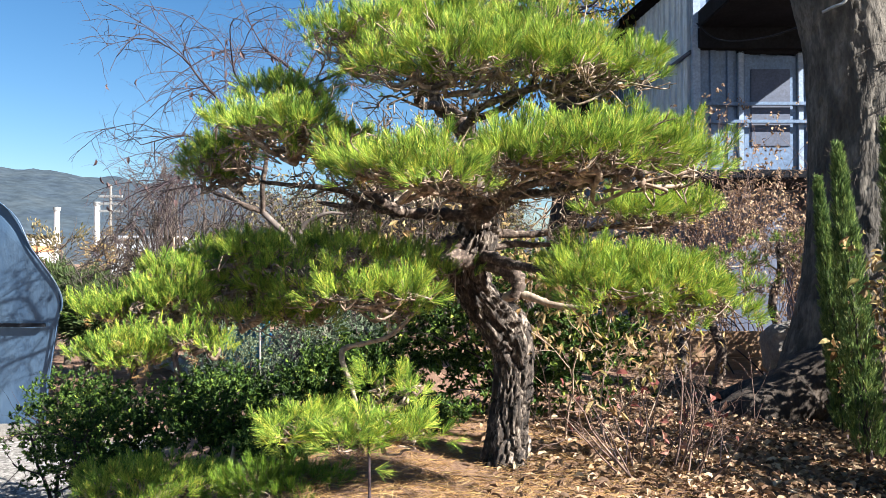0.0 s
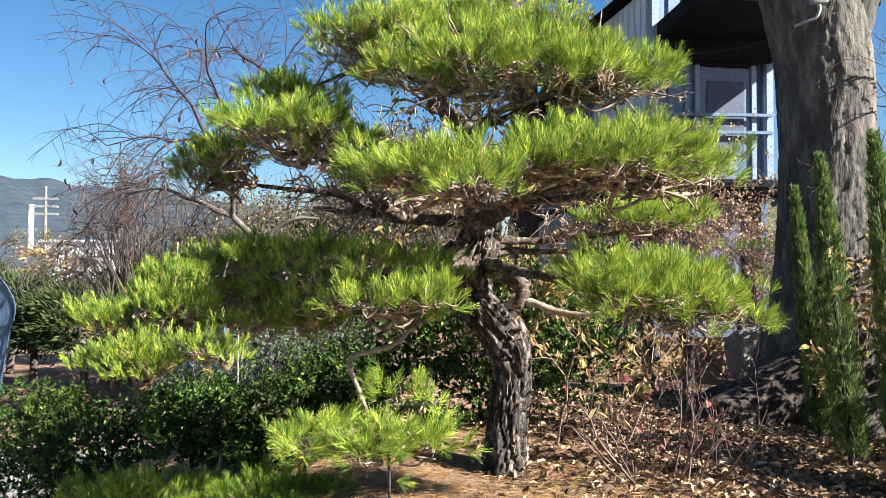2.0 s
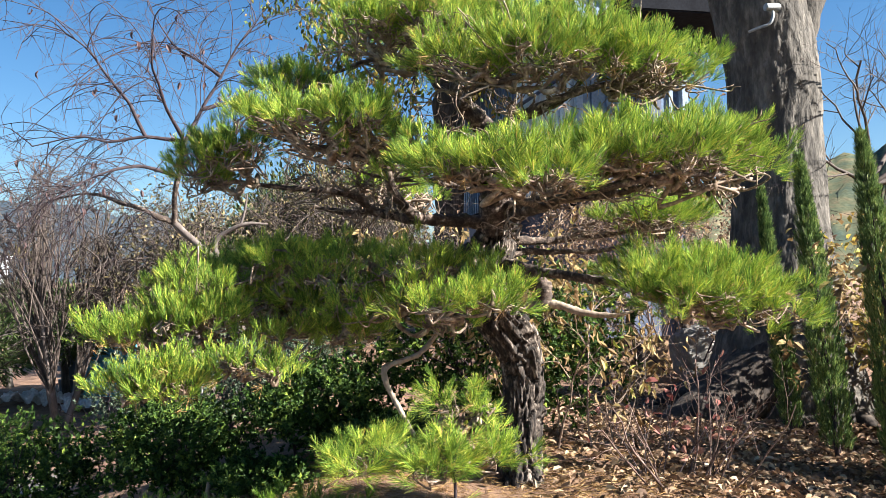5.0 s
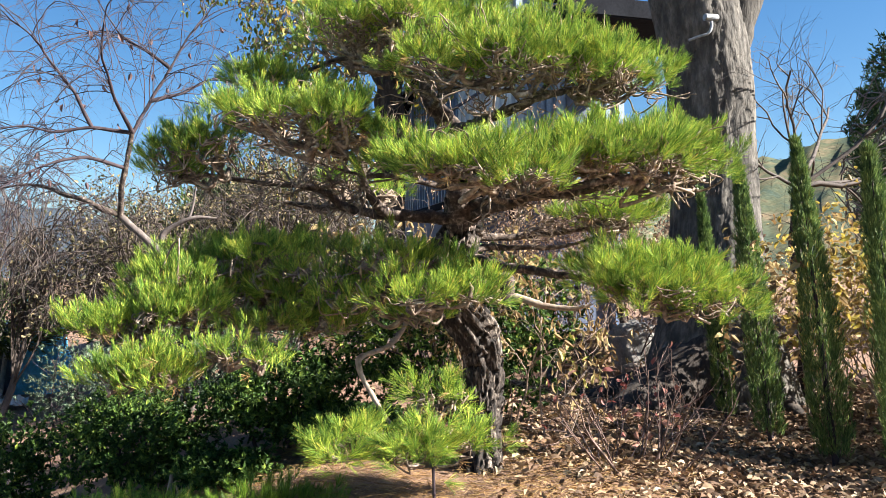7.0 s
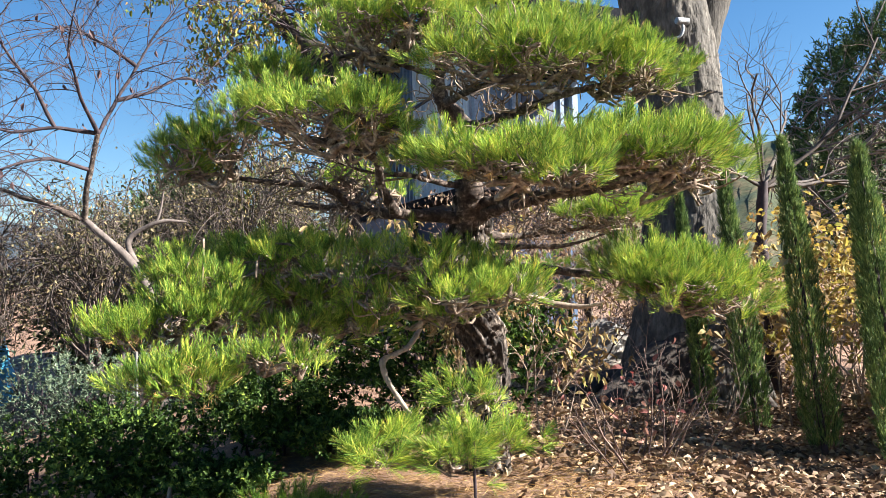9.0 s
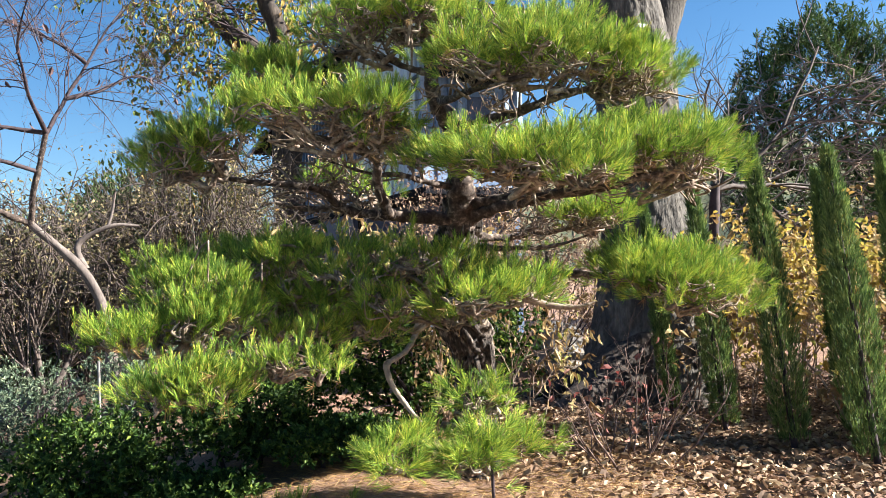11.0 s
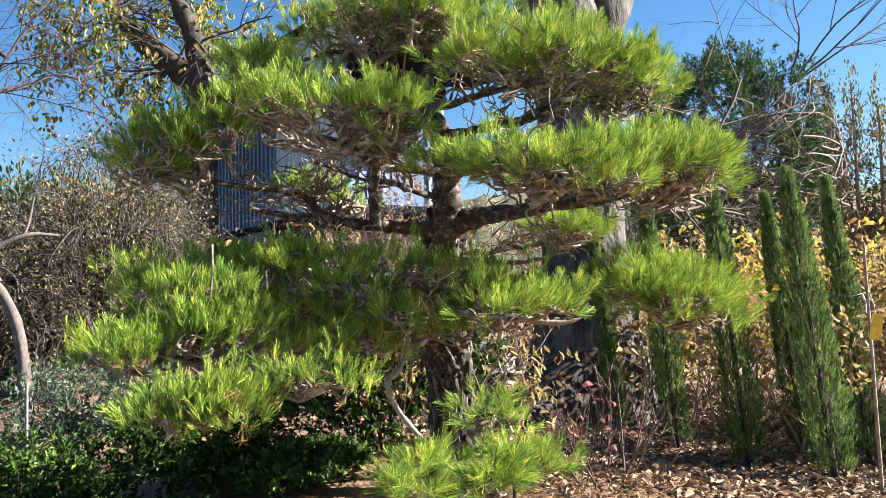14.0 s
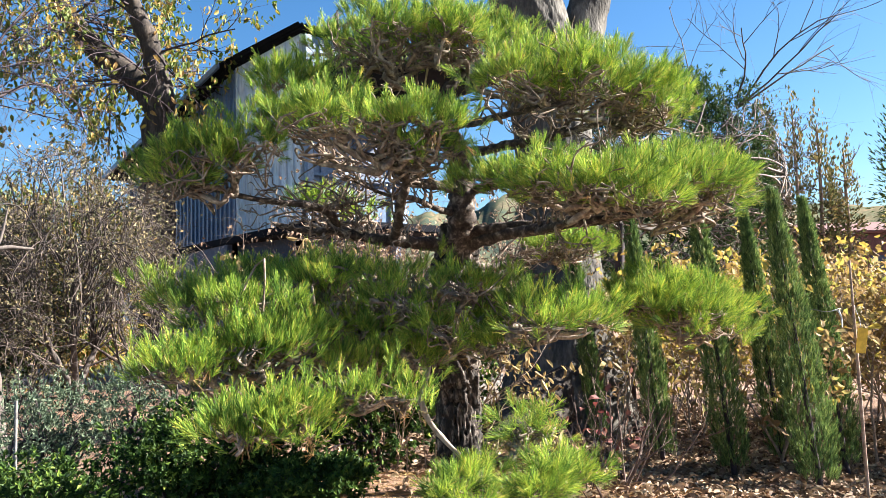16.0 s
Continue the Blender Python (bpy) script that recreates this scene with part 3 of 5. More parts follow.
    limb("left_twist", [(0.15, 4.02, 1.9, 0.042), (-0.02, 3.98, 1.91, 0.032), (-0.2, 3.9, 1.93, 0.026), (-0.4, 3.84, 1.93, 0.016), (-0.6, 3.82, 1.98, 0.008)])
    limb("right_front", [(0.19, 4.07, 1.72, 0.085), (0.26, 3.96, 1.78, 0.066), (0.3, 3.7, 1.79, 0.056), (0.26, 3.4, 1.79, 0.044), (0.32, 3.1, 1.81, 0.034), (0.56, 2.98, 1.84, 0.026), (0.85, 3.1, 1.86, 0.016)])
    limb("right_second", [(0.18, 4.04, 1.8, 0.065), (0.3, 3.85, 1.82, 0.05), (0.42, 3.62, 1.82, 0.042), (0.55, 3.4, 1.83, 0.03), (0.72, 3.22, 1.87, 0.016)])
    limb("right_third", [(0.16, 3.99, 2.0, 0.055), (0.26, 3.8, 2.03, 0.044), (0.38, 3.58, 2.02, 0.032), (0.56, 3.38, 1.98, 0.018)])
    limb("front", [(0.27, 3.6, 1.78, 0.036), (0.1, 3.32, 1.77, 0.03), (-0.06, 3.06, 1.78, 0.022), (-0.22, 2.98, 1.82, 0.014)])
    limb("right_low", [(0.2, 4.1, 1.54, 0.08), (0.34, 3.9, 1.5, 0.056), (0.5, 3.58, 1.45, 0.042), (0.66, 3.42, 1.42, 0.034), (1.0, 3.3, 1.34, 0.018)])
    limb("hook", [(0.24, 4.1, 1.5, 0.085), (0.36, 4.0, 1.46, 0.078), (0.4, 3.96, 1.4, 0.07), (0.385, 3.95, 1.32, 0.055)])
    limb("stub", [(0.33, 4.05, 1.32, 0.06), (0.4, 3.93, 1.335, 0.046), (0.52, 3.83, 1.30, 0.04), (0.66, 3.75, 1.285, 0.026), (0.74, 3.72, 1.3, 0.014)])
    limb("right_back", [(0.22, 4.12, 1.64, 0.055), (0.5, 4.14, 1.66, 0.04), (0.8, 4.22, 1.68, 0.03), (1.2, 4.3, 1.74, 0.016)])
    limb("right_back_low", [(0.24, 4.14, 1.58, 0.045), (0.5, 4.2, 1.6, 0.034), (0.78, 4.16, 1.6, 0.024), (1.0, 4.08, 1.66, 0.012)])
    limb("left_low", [(0.16, 4.13, 1.52, 0.2), (0.0, 4.0, 1.5, 0.12), (-0.16, 3.88, 1.46, 0.075), (-0.35, 3.78, 1.42, 0.05), (-0.55, 3.7, 1.38, 0.044), (-0.8, 3.58, 1.34, 0.036), (-1.05, 3.45, 1.26, 0.028), (-1.3, 3.3, 1.17, 0.014)])
    limb("left_mid", [(0.17, 4.12, 1.62, 0.18), (0.0, 4.04, 1.58, 0.12), (-0.18, 3.92, 1.5, 0.07), (-0.5, 3.8, 1.44, 0.036), (-0.9, 3.8, 1.44, 0.028), (-1.25, 3.9, 1.46, 0.014)])
    limb("crook", [(-0.1, 3.95, 1.3, 0.034), (-0.2, 3.84, 1.19, 0.028), (-0.27, 3.77, 1.14, 0.028), (-0.38, 3.64, 1.115, 0.028), (-0.46, 3.55, 1.1, 0.029), (-0.45, 3.53, 1.03, 0.026), (-0.42, 3.5, 0.96, 0.024), (-0.38, 3.38, 0.87, 0.02), (-0.36, 3.2, 0.82, 0.012)])
    limb("fork", [(-0.45, 3.74, 1.38, 0.05), (-0.6, 3.66, 1.3, 0.052), (-0.72, 3.64, 1.275, 0.05), (-0.82, 3.66, 1.265, 0.048), (-0.95, 3.62, 1.17, 0.03)])
    limb("fork_tip", [(-0.78, 3.65, 1.275, 0.044), (-0.82, 3.63, 1.33, 0.038), (-0.83, 3.6, 1.4, 0.02)])
    limb("crown_right", [(0.1, 3.96, 2.19, 0.05), (0.13, 3.6, 2.16, 0.042), (0.15, 3.31, 2.16, 0.036), (0.4, 3.24, 2.24, 0.026), (0.7, 3.34, 2.3, 0.014)])
    limb("crown_front", [(0.0, 3.9, 2.3, 0.045), (-0.1, 3.6, 2.24, 0.034), (-0.1, 3.3, 2.22, 0.026), (0.04, 3.12, 2.24, 0.016)])
    limb("crown_mid", [(0.13, 3.6, 2.16, 0.036), (0.3, 3.5, 2.22, 0.03), (0.42, 3.48, 2.34, 0.022), (0.44, 3.5, 2.44, 0.014)])
    limb("crown_left", [(-0.05, 3.85, 2.4, 0.04), (-0.2, 3.9, 2.46, 0.028), (-0.45, 3.95, 2.5, 0.02), (-0.75, 3.95, 2.38, 0.012)])
    shift = lambda ls: [((c[0] - o[0], c[1] - o[1], c[2] - o[2]), r) for c, r in ls]

    def pad(n, lobes, hub):
        foot, brush = n.startswith("foot"), n.startswith("low_left")
        per = 26 if brush else 38
        thin = n in ("left_tip", "left_high", "left_shoulder", "crown_left", "low_back", "low_mid", "back_tuft")
        needle_pad(pine, rng, shift(lobes), needle_green, np.array(hub) - o, per=per, fan=0.85 if foot else 0.55 if brush else 0.68, density=7000 if brush else 2300 if foot else 2100 if thin else 1750,
                   length=0.056 if foot else 0.034 if brush else 0.042 if thin else 0.052,
                   low=-0.2 if foot else 0.0 if brush else 0.1 if thin else -0.12, upright=0.6 if foot else 1.2 if brush else 0.95, gap=-0.08 if n in ("low_mid", "low_under", "low_back") else -0.24)

    pad("crown_top", [((0.42, 3.5, 2.48), (0.22, 0.2, 0.12)), ((0.12, 3.75, 2.6), (0.24, 0.22, 0.13)), ((-0.15, 3.74, 2.6), (0.22, 0.2, 0.12))], (0.06, 3.8, 2.46))
    pad("crown_left", [((-0.45, 4.02, 2.58), (0.18, 0.17, 0.09)), ((-0.5, 3.66, 2.57), (0.15, 0.14, 0.07)), ((-0.3, 3.55, 2.58), (0.13, 0.12, 0.07))], (-0.25, 3.9, 2.44))
    pad("crown_front", [((-0.2, 3.2, 2.28), (0.17, 0.15, 0.09)), ((0.02, 3.1, 2.3), (0.17, 0.15, 0.09)), ((0.25, 3.08, 2.29), (0.17, 0.15, 0.1))], (0.02, 3.22, 2.2))
    pad("crown_right", [((0.5, 3.18, 2.29), (0.2, 0.18, 0.11)), ((0.74, 3.34, 2.31), (0.2, 0.18, 0.11))], (0.45, 3.3, 2.22))
    pad("left_high", [((-0.78, 3.9, 2.33), (0.2, 0.17, 0.07))], (-0.6, 3.95, 2.36))
    # Fifth lobe is unseen, added at the back to shade the left tip.
    pad("left_shoulder", [((-0.68, 3.36, 2.09), (0.16, 0.15, 0.06)), ((-0.9, 3.52, 2.1), (0.16, 0.15, 0.065)), ((-0.56, 3.27, 2.08), (0.1, 0.1, 0.05)), ((-0.66, 3.3, 2.0), (0.07, 0.07, 0.03)), ((-0.84, 3.74, 2.14), (0.18, 0.16, 0.06)), ((-0.42, 3.5, 2.05), (0.13, 0.12, 0.05))], (-0.66, 3.5, 1.98))
    pad("left_tip", [((-1.15, 3.98, 2.01), (0.15, 0.17, 0.08)), ((-1.04, 3.82, 2.06), (0.15, 0.15, 0.07)), ((-1.23, 4.06, 1.93), (0.12, 0.16, 0.08))], (-0.98, 4.08, 1.92))
    # Last two lobes are unseen, added behind to shade the low pads.
    pad("front_mid", [((-0.29, 2.97, 1.86), (0.12, 0.12, 0.08)), ((-0.17, 2.86, 1.83), (0.14, 0.13, 0.09)), ((0.01, 2.79, 1.79), (0.14, 0.13, 0.11)), ((-0.3, 3.2, 1.88), (0.17, 0.16, 0.06)), ((-0.08, 3.12, 1.88), (0.17, 0.16, 0.06))], (-0.06, 3.02, 1.78))
    # Last two lobes stand hidden at the back, added to cast shade below.
    pad("right_mid", [((0.3, 2.93, 1.89), (0.16, 0.15, 0.1)), ((0.52, 2.92, 1.89), (0.17, 0.17, 0.12)), ((0.75, 3.06, 1.91), (0.18, 0.17, 0.13)), ((0.98, 3.23, 1.89), (0.18, 0.18, 0.14)), ((0.62, 3.22, 1.97), (0.2, 0.16, 0.08)), ((0.3, 3.22, 1.92), (0.18, 0.17, 0.07)), ((0.86, 3.44, 1.96), (0.2, 0.16, 0.07))], (0.6, 3.05, 1.83))
    pad("right_low", [((0.6, 3.24, 1.41), (0.17, 0.17, 0.12)), ((0.68, 3.09, 1.35), (0.14, 0.13, 0.11)), ((0.88, 3.21, 1.36), (0.19, 0.17, 0.14)), ((1.09, 3.26, 1.27), (0.17, 0.16, 0.14)), ((0.92, 3.4, 1.39), (0.2, 0.16, 0.1))], (0.75, 3.38, 1.38))
    pad("right_back", [((1.27, 4.3, 1.77), (0.22, 0.2, 0.08)), ((1.0, 4.06, 1.75), (0.19, 0.18, 0.07))], (1.0, 4.2, 1.7))
    pad("low_back", [((-1.2, 3.84, 1.46), (0.14, 0.15, 0.07)), ((-1.14, 4.14, 1.5), (0.15, 0.15, 0.06)), ((-0.95, 3.92, 1.53), (0.14, 0.15, 0.06)), ((-0.72, 3.98, 1.56), (0.14, 0.14, 0.05))], (-0.9, 3.85, 1.44))
    pad("low_mid", [((-1.2, 3.49, 1.44), (0.14, 0.12, 0.05)), ((-0.9, 3.52, 1.52), (0.15, 0.13, 0.05)), ((-0.68, 3.38, 1.46), (0.13, 0.12, 0.06)), ((-0.44, 3.33, 1.51), (0.14, 0.12, 0.05)), ((-0.48, 3.7, 1.56), (0.15, 0.14, 0.04)), ((-0.2, 3.52, 1.5), (0.14, 0.13, 0.05)), ((-0.03, 3.4, 1.44), (0.11, 0.11, 0.05)), ((-1.32, 3.6, 1.37), (0.1, 0.11, 0.05))], (-0.5, 3.68, 1.38))
    pad("low_under", [((-1.0, 3.58, 1.36), (0.16, 0.13, 0.05)), ((-0.72, 3.5, 1.36), (0.17, 0.14, 0.05)), ((-0.42, 3.55, 1.38), (0.16, 0.14, 0.05)), ((-0.12, 3.62, 1.36), (0.14, 0.13, 0.05)), ((-0.55, 3.25, 1.35), (0.12, 0.1, 0.04)), ((-0.88, 3.42, 1.25), (0.13, 0.11, 0.04)), ((-0.6, 3.4, 1.25), (0.12, 0.11, 0.04)), ((-0.2, 3.42, 1.27), (0.11, 0.1, 0.04))], (-0.5, 3.68, 1.34))
    pad("back_tuft", [((-0.35, 4.5, 1.96), (0.16, 0.12, 0.05)), ((-0.12, 4.5, 1.9), (0.12, 0.1, 0.04))], (-0.3, 4.25, 1.82))
    pad("trunk_tuft", [((-0.17, 2.97, 1.37), (0.11, 0.1, 0.08)), ((-0.36, 2.99, 1.37), (0.12, 0.1, 0.06))], (-0.28, 3.3, 1.36))
    pad("low_left_a", [((-1.42, 3.39, 1.27), (0.12, 0.1, 0.06)), ((-1.27, 3.33, 1.31), (0.13, 0.1, 0.065)), ((-1.13, 3.36, 1.34), (0.08, 0.08, 0.05))], (-1.15, 3.42, 1.23))
    pad("low_left_b", [((-1.35, 3.15, 1.1), (0.1, 0.09, 0.065)), ((-1.23, 3.12, 1.11), (0.085, 0.08, 0.065))], (-1.2, 3.33, 1.12))
    pad("low_left_c", [((-1.04, 3.07, 1.18), (0.05, 0.05, 0.035)), ((-0.92, 3.02, 1.17), (0.045, 0.045, 0.035))], (-1.05, 3.36, 1.18))
    pad("foot_a", [((-0.63, 3.12, 0.81), (0.08, 0.08, 0.06)), ((-0.52, 3.2, 0.84), (0.07, 0.07, 0.05))], (-0.42, 3.28, 0.84))
    pad("foot_b", [((-0.38, 3.02, 0.79), (0.08, 0.08, 0.07)), ((-0.26, 3.06, 0.82), (0.07, 0.07, 0.07)), ((-0.13, 3.12, 0.81), (0.08, 0.08, 0.06))], (-0.36, 3.2, 0.82))
    pad("foot_c", [((-0.26, 3.2, 0.98), (0.05, 0.05, 0.04)), ((-0.12, 3.22, 0.97), (0.05, 0.05, 0.04))], (-0.34, 3.26, 0.87))
    return pine


main_pine()


def small_pine(x, y, top, r, seed, label):
    rng = np.random.default_rng(seed)
    z = float(height(x, y))
    t = thing("dwarf_pine", label, "pine tree", (x, y, z))
    part("trunk", rough_limb("trunk", [(0, 0, -0.05, 0.035), (0.03, 0.02, (top - z) * 0.5, 0.028), (0, 0, top - z - 0.08, 0.015)], 10, 6, 0.3, 20, seed), limb_bark, t)
    # Even seeds take the darker needles, which paint the plant as shaded.
    needle_pad(t, rng, [((0, 0, top - z - 0.12), (r, r * 0.85, 0.1)), ((r * 0.6, 0.1, top - z - 0.16), (r * 0.6, r * 0.6, 0.08))], needle_green if seed % 2 else needle_dark, np.array((0, 0, top - z - 0.18)))


# ---- columnar cypresses ----
def cypress(x, y, top, seed, r=0.13, lean=-0.12, label="slim columnar cypress with dense dark green foliage"):
    rng = np.random.default_rng(seed)
    z = float(height(x, y))
    h = top - z
    t = thing("columnar_cypress", label, "cypress", (x, y, z), "row of columnar cypresses")
    n = 2600
    s = rng.uniform(0.03, 1, n) ** 0.9
    prof = np.interp(s, [0, 0.06, 0.2, 0.45, 0.7, 0.88, 1], [0.6, 0.85, 1, 0.86, 0.6, 0.34, 0.07])
    a = rng.uniform(0, 2 * np.pi, n)
    rib = 1 + 0.16 * np.sin(a * 5 + s * 7 + seed) + 0.1 * np.sin(a * 9 + s * 23)
    rr = r * prof * rib * np.sqrt(rng.uniform(0.35, 1, n))
    p = np.stack([np.cos(a) * rr + lean * (s - 0.3), np.sin(a) * rr - lean * 1.2 * (s - 0.5), s * h - 0.02], 1)
    d = unit(np.stack([np.cos(a) * 0.28, np.sin(a) * 0.28, np.ones(n)], 1) + rng.normal(0, 0.16, (n, 3)))
    v, f = tufts(p, d, rng, 8, 0.042, 0.0021, 0.03, (0.06, 0.42), 0, slivers)
    part("foliage", mesh_np("foliage", v, f), cypress_leaf, t)
    part("stem", tubes_mesh("stem", [(np.array([[lean * -0.3, lean * 0.6, -0.05], [lean * 0.1, lean * 0.12, h * 0.4], [lean * 0.68, lean * -0.56, h * 0.97]]), np.array([0.022, 0.014, 0.004]))], 7), twig_bark, t)


for x, y, top, seed, r in ((2.8, 5.52, 2.1, 1, 0.075), (2.52, 4.7, 2.22, 2, 0.1), (2.5, 4.12, 2.26, 3, 0.115), (3.04, 4.06, 2.08, 4, 0.1), (2.44, 3.52, 2.12, 5, 0.125), (3.2, 3.7, 2.14, 6, 0.11)):
    cypress(x, y, top, seed, r)


# ---- the old broad tree beside the bed ----
def old_tree():
    x, y = 3.47, 6.42
    z = float(height(x, y))
    t = thing("old_tree", "massive old tree with rough grey bark, spreading roots, partly shaded", "tree", (x, y, z))
    trunk = [(0, 0, -0.2, 0.8), (0, 0, 0.15, 0.7), (0, 0, 0.5, 0.6), (0, 0, 0.9, 0.5), (0, 0, 1.4, 0.43), (0, 0, 2.1, 0.39), (-0.02, 0.02, 3.0, 0.395), (-0.14, 0.05, 3.7, 0.4), (-0.38, 0.1, 4.7, 0.33)]
    part("trunk", bark_trunk("trunk", trunk, 128, 32, 5.0, 0.026, 6.5, 3.2), grey_bark, t)
    for k, pts in enumerate(([(-0.05, 0.0, 0.55, 0.4), (-0.4, -0.12, 0.3, 0.36), (-0.75, -0.25, 0.16, 0.28), (-1.15, -0.4, 0.05, 0.2), (-1.65, -0.6, -0.06, 0.1)],
                             [(0.0, -0.2, 0.25, 0.18), (0.15, -0.5, 0.1, 0.12), (0.2, -0.85, -0.06, 0.06)],
                             [(-0.2, 0.1, 0.3, 0.18), (-0.7, 0.35, 0.12, 0.12), (-1.2, 0.5, -0.05, 0.07)])):
        # Roots are darker than the trunk: their shade is in the colour.
        part("root", rough_limb("root", pts, 24, 9, 0.16, 4.0, k * 2.0), dark_bark_and_shade, t, "thick surface root")
    part("limb", rough_limb("limb", [(0.0, 0, 2.9, 0.22), (0.22, -0.1, 3.6, 0.22), (0.5, -0.2, 4.7, 0.2)], 20, 8, 0.2, 5.0, 9.0), grey_bark, t, "rising limb")
    return t


old_tree()


# ---- clipped evergreen shrubs ----
def broadleaf(x, y, z0, c, r, n, seed, mat, label, leaf=(0.06, 0.029), stems=3, name="evergreen_shrub", cat="shrub", shell=0.45, droop=0.0, stem_mat=None, group="", skirt=0.03):
    rng = np.random.default_rng(seed)
    t = thing(name, label, cat, (x, y, z0), group)
    d = unit(rng.normal(size=(n // 9, 3)))
    a = np.arctan2(d[:, 1], d[:, 0])
    lump = 1 + 0.13 * np.sin(4 * a + seed) * np.cos(d[:, 2] * 5) + 0.1 * np.sin(9 * a + d[:, 2] * 8)
    p = d * np.array(r) * (rng.uniform(shell, 1, len(d)) * lump)[:, None] + np.array(c)
    axis = unit(d * 0.7 + [0, 0, 0.5 - droop] + rng.normal(0, 0.25, d.shape))
    p, d, axis = np.repeat(p, 9, 0), np.repeat(d, 9, 0), np.repeat(axis, 9, 0)
    p = p + axis * (leaf[0] * rng.uniform(-0.9, 0.2, len(p)))[:, None]
    keep = p[:, 2] > skirt
    p, d, axis = p[keep], d[keep], axis[keep]
    n = len(p)
    way = unit(axis * 0.45 + rng.normal(0, 0.5, (n, 3)))
    nor = unit(axis + rng.normal(0, 0.3, (n, 3)))
    size = rng.uniform(0.7, 1.25, n)
    part("foliage", leaf_mesh("foliage", p, way, nor, leaf[0] * size, leaf[1] * size, 0.18, leaf[0] < 0.045 or leaf[0] > 0.1), mat, t)
    for k in range(stems):
        g = np.array([rng.uniform(-0.15, 0.15) * r[0] * 2, rng.uniform(-0.15, 0.15) * r[1] * 2, -0.04])
        o, _ = grow(rng, g, unit(np.array([g[0], g[1], 0.8])), c[2] * 0.95 + r[2] * 0.3, 0.016, 2, 4, 0.3, 0.02)
        part("stem", tubes_mesh("stem", o, 5), stem_mat or twig_bark, t)
    return t


def on_ground(x, y):
    return float(height(x, y))


# Shrubs 27 and 28 are added to cover soil that should be shaded.
for x, y, top, r, n, seed in ((-2.3, 5.4, 0.68, 0.44, 3400, 21), (-1.5, 5.25, 0.8, 0.48, 4000, 22), (-0.62, 5.3, 0.98, 0.56, 5000, 23), (-0.25, 4.85, 0.68, 0.4, 3000, 27), (-1.0, 4.75, 0.5, 0.32, 2000, 28), (-3.0, 6.2, 0.62, 0.45, 3000, 26)):
    z = on_ground(x, y)
    broadleaf(x, y, z, (0, 0, (top - z) * 0.55), (r, r * 0.85, (top - z) * 0.5), int(n * 2.7), seed, gloss_leaf, "clipped evergreen shrub with small glossy dark green leaves", (0.034, 0.018), group="clipped shrubs behind the pine", skirt=0.06)
z = on_ground(0.5, 5.3)
broadleaf(0.5, 5.3, z, (0, 0, 0.6), (1.05, 0.42, 0.64), 15000, 24, gloss_leaf, "loose evergreen shrub with glossy leaves behind the pine trunk", (0.042, 0.022))


# ---- dry undergrowth, litter ----
def leafy_stems(name, x, y, label, seed, n_stems, h, spread, mat, leaf, per_tip, stem_mat, cat="shrub", depth=2, kids=4, hang=0.5, lift=0.03, radius=0.008, group="", sides=4):
    """Stems that branch, with leaves at their ends."""
    rng = np.random.default_rng(seed)
    z = on_ground(x, y)
    t = thing(name, label, cat, (x, y, z), group)
    tips = []
    for k in range(n_stems):
        segs = []
        a = rng.uniform(0, 2 * np.pi)
        g = np.array([math.cos(a), math.sin(a), 0]) * spread[0] * math.sqrt(rng.uniform(0, 1))
        d = unit(np.array([math.cos(a) * spread[1], math.sin(a) * spread[1], 1.0]) + rng.normal(0, 0.15, 3))
        grow(rng, g - [0, 0, 0.03], d, h * rng.uniform(0.7, 1.1), radius * rng.uniform(0.7, 1.2), depth, kids, 0.3, lift, (0.4, 0.9), 0.5, 0.3, segs, tips)
        part("stem", tubes_mesh("stem", segs, sides), stem_mat, t)
    if per_tip:
        p = np.repeat(np.array([q for q, _ in tips]), per_tip, 0)
        w = np.repeat(np.array([q for _, q in tips]), per_tip, 0)
        p = p + rng.normal(0, 0.03, p.shape)
        n = len(p)
        way = unit(w * 0.4 + rng.normal(0, 0.6, (n, 3)) - [0, 0, hang])
        size = rng.uniform(0.6, 1.3, n)
        part("foliage", leaf_mesh("foliage", p, way, unit(rng.normal(size=(n, 3)) + [0, 0, 0.5]), leaf[0] * size, leaf[1] * size, 0.35), mat, t)
    return t


leafy_stems("dry_shrub", 1.0, 5.1, "withered shrub with hanging tan leaves behind the trunk", 31, 7, 0.95, (0.35, 0.2), tan_leaf, (0.06, 0.02), 4, dry_stem, depth=2, kids=4, hang=1.0)
leafy_stems("dry_shrub", 0.62, 5.3, "withered shrub with hanging tan leaves behind the trunk", 35, 9, 1.15, (0.3, 0.15), tan_leaf, (0.065, 0.024), 6, dry_stem, depth=2, kids=4, hang=1.0)
leafy_stems("bare_shrub", 1.12, 3.95, "bare shrub of pale pinkish dry stems beside the pine", 32, 14, 0.6, (0.22, 0.5), red_leaf, (0.06, 0.03), 0, red_stem, depth=2, kids=3, radius=0.007)
leafy_stems("purple_shrub", 1.4, 4.1, "small shrub with purplish red autumn leaves on thin stems", 33, 6, 0.36, (0.12, 0.4), red_leaf, (0.055, 0.03), 1, twig_bark, depth=1, kids=3, hang=0.0, radius=0.004)
leafy_stems("purple_shrub", 1.0, 4.0, "small shrub with purplish red autumn leaves on thin stems", 34, 5, 0.52, (0.08, 0.25), red_leaf, (0.05, 0.03), 1, twig_bark, depth=1, kids=3, hang=0.0, radius=0.004)
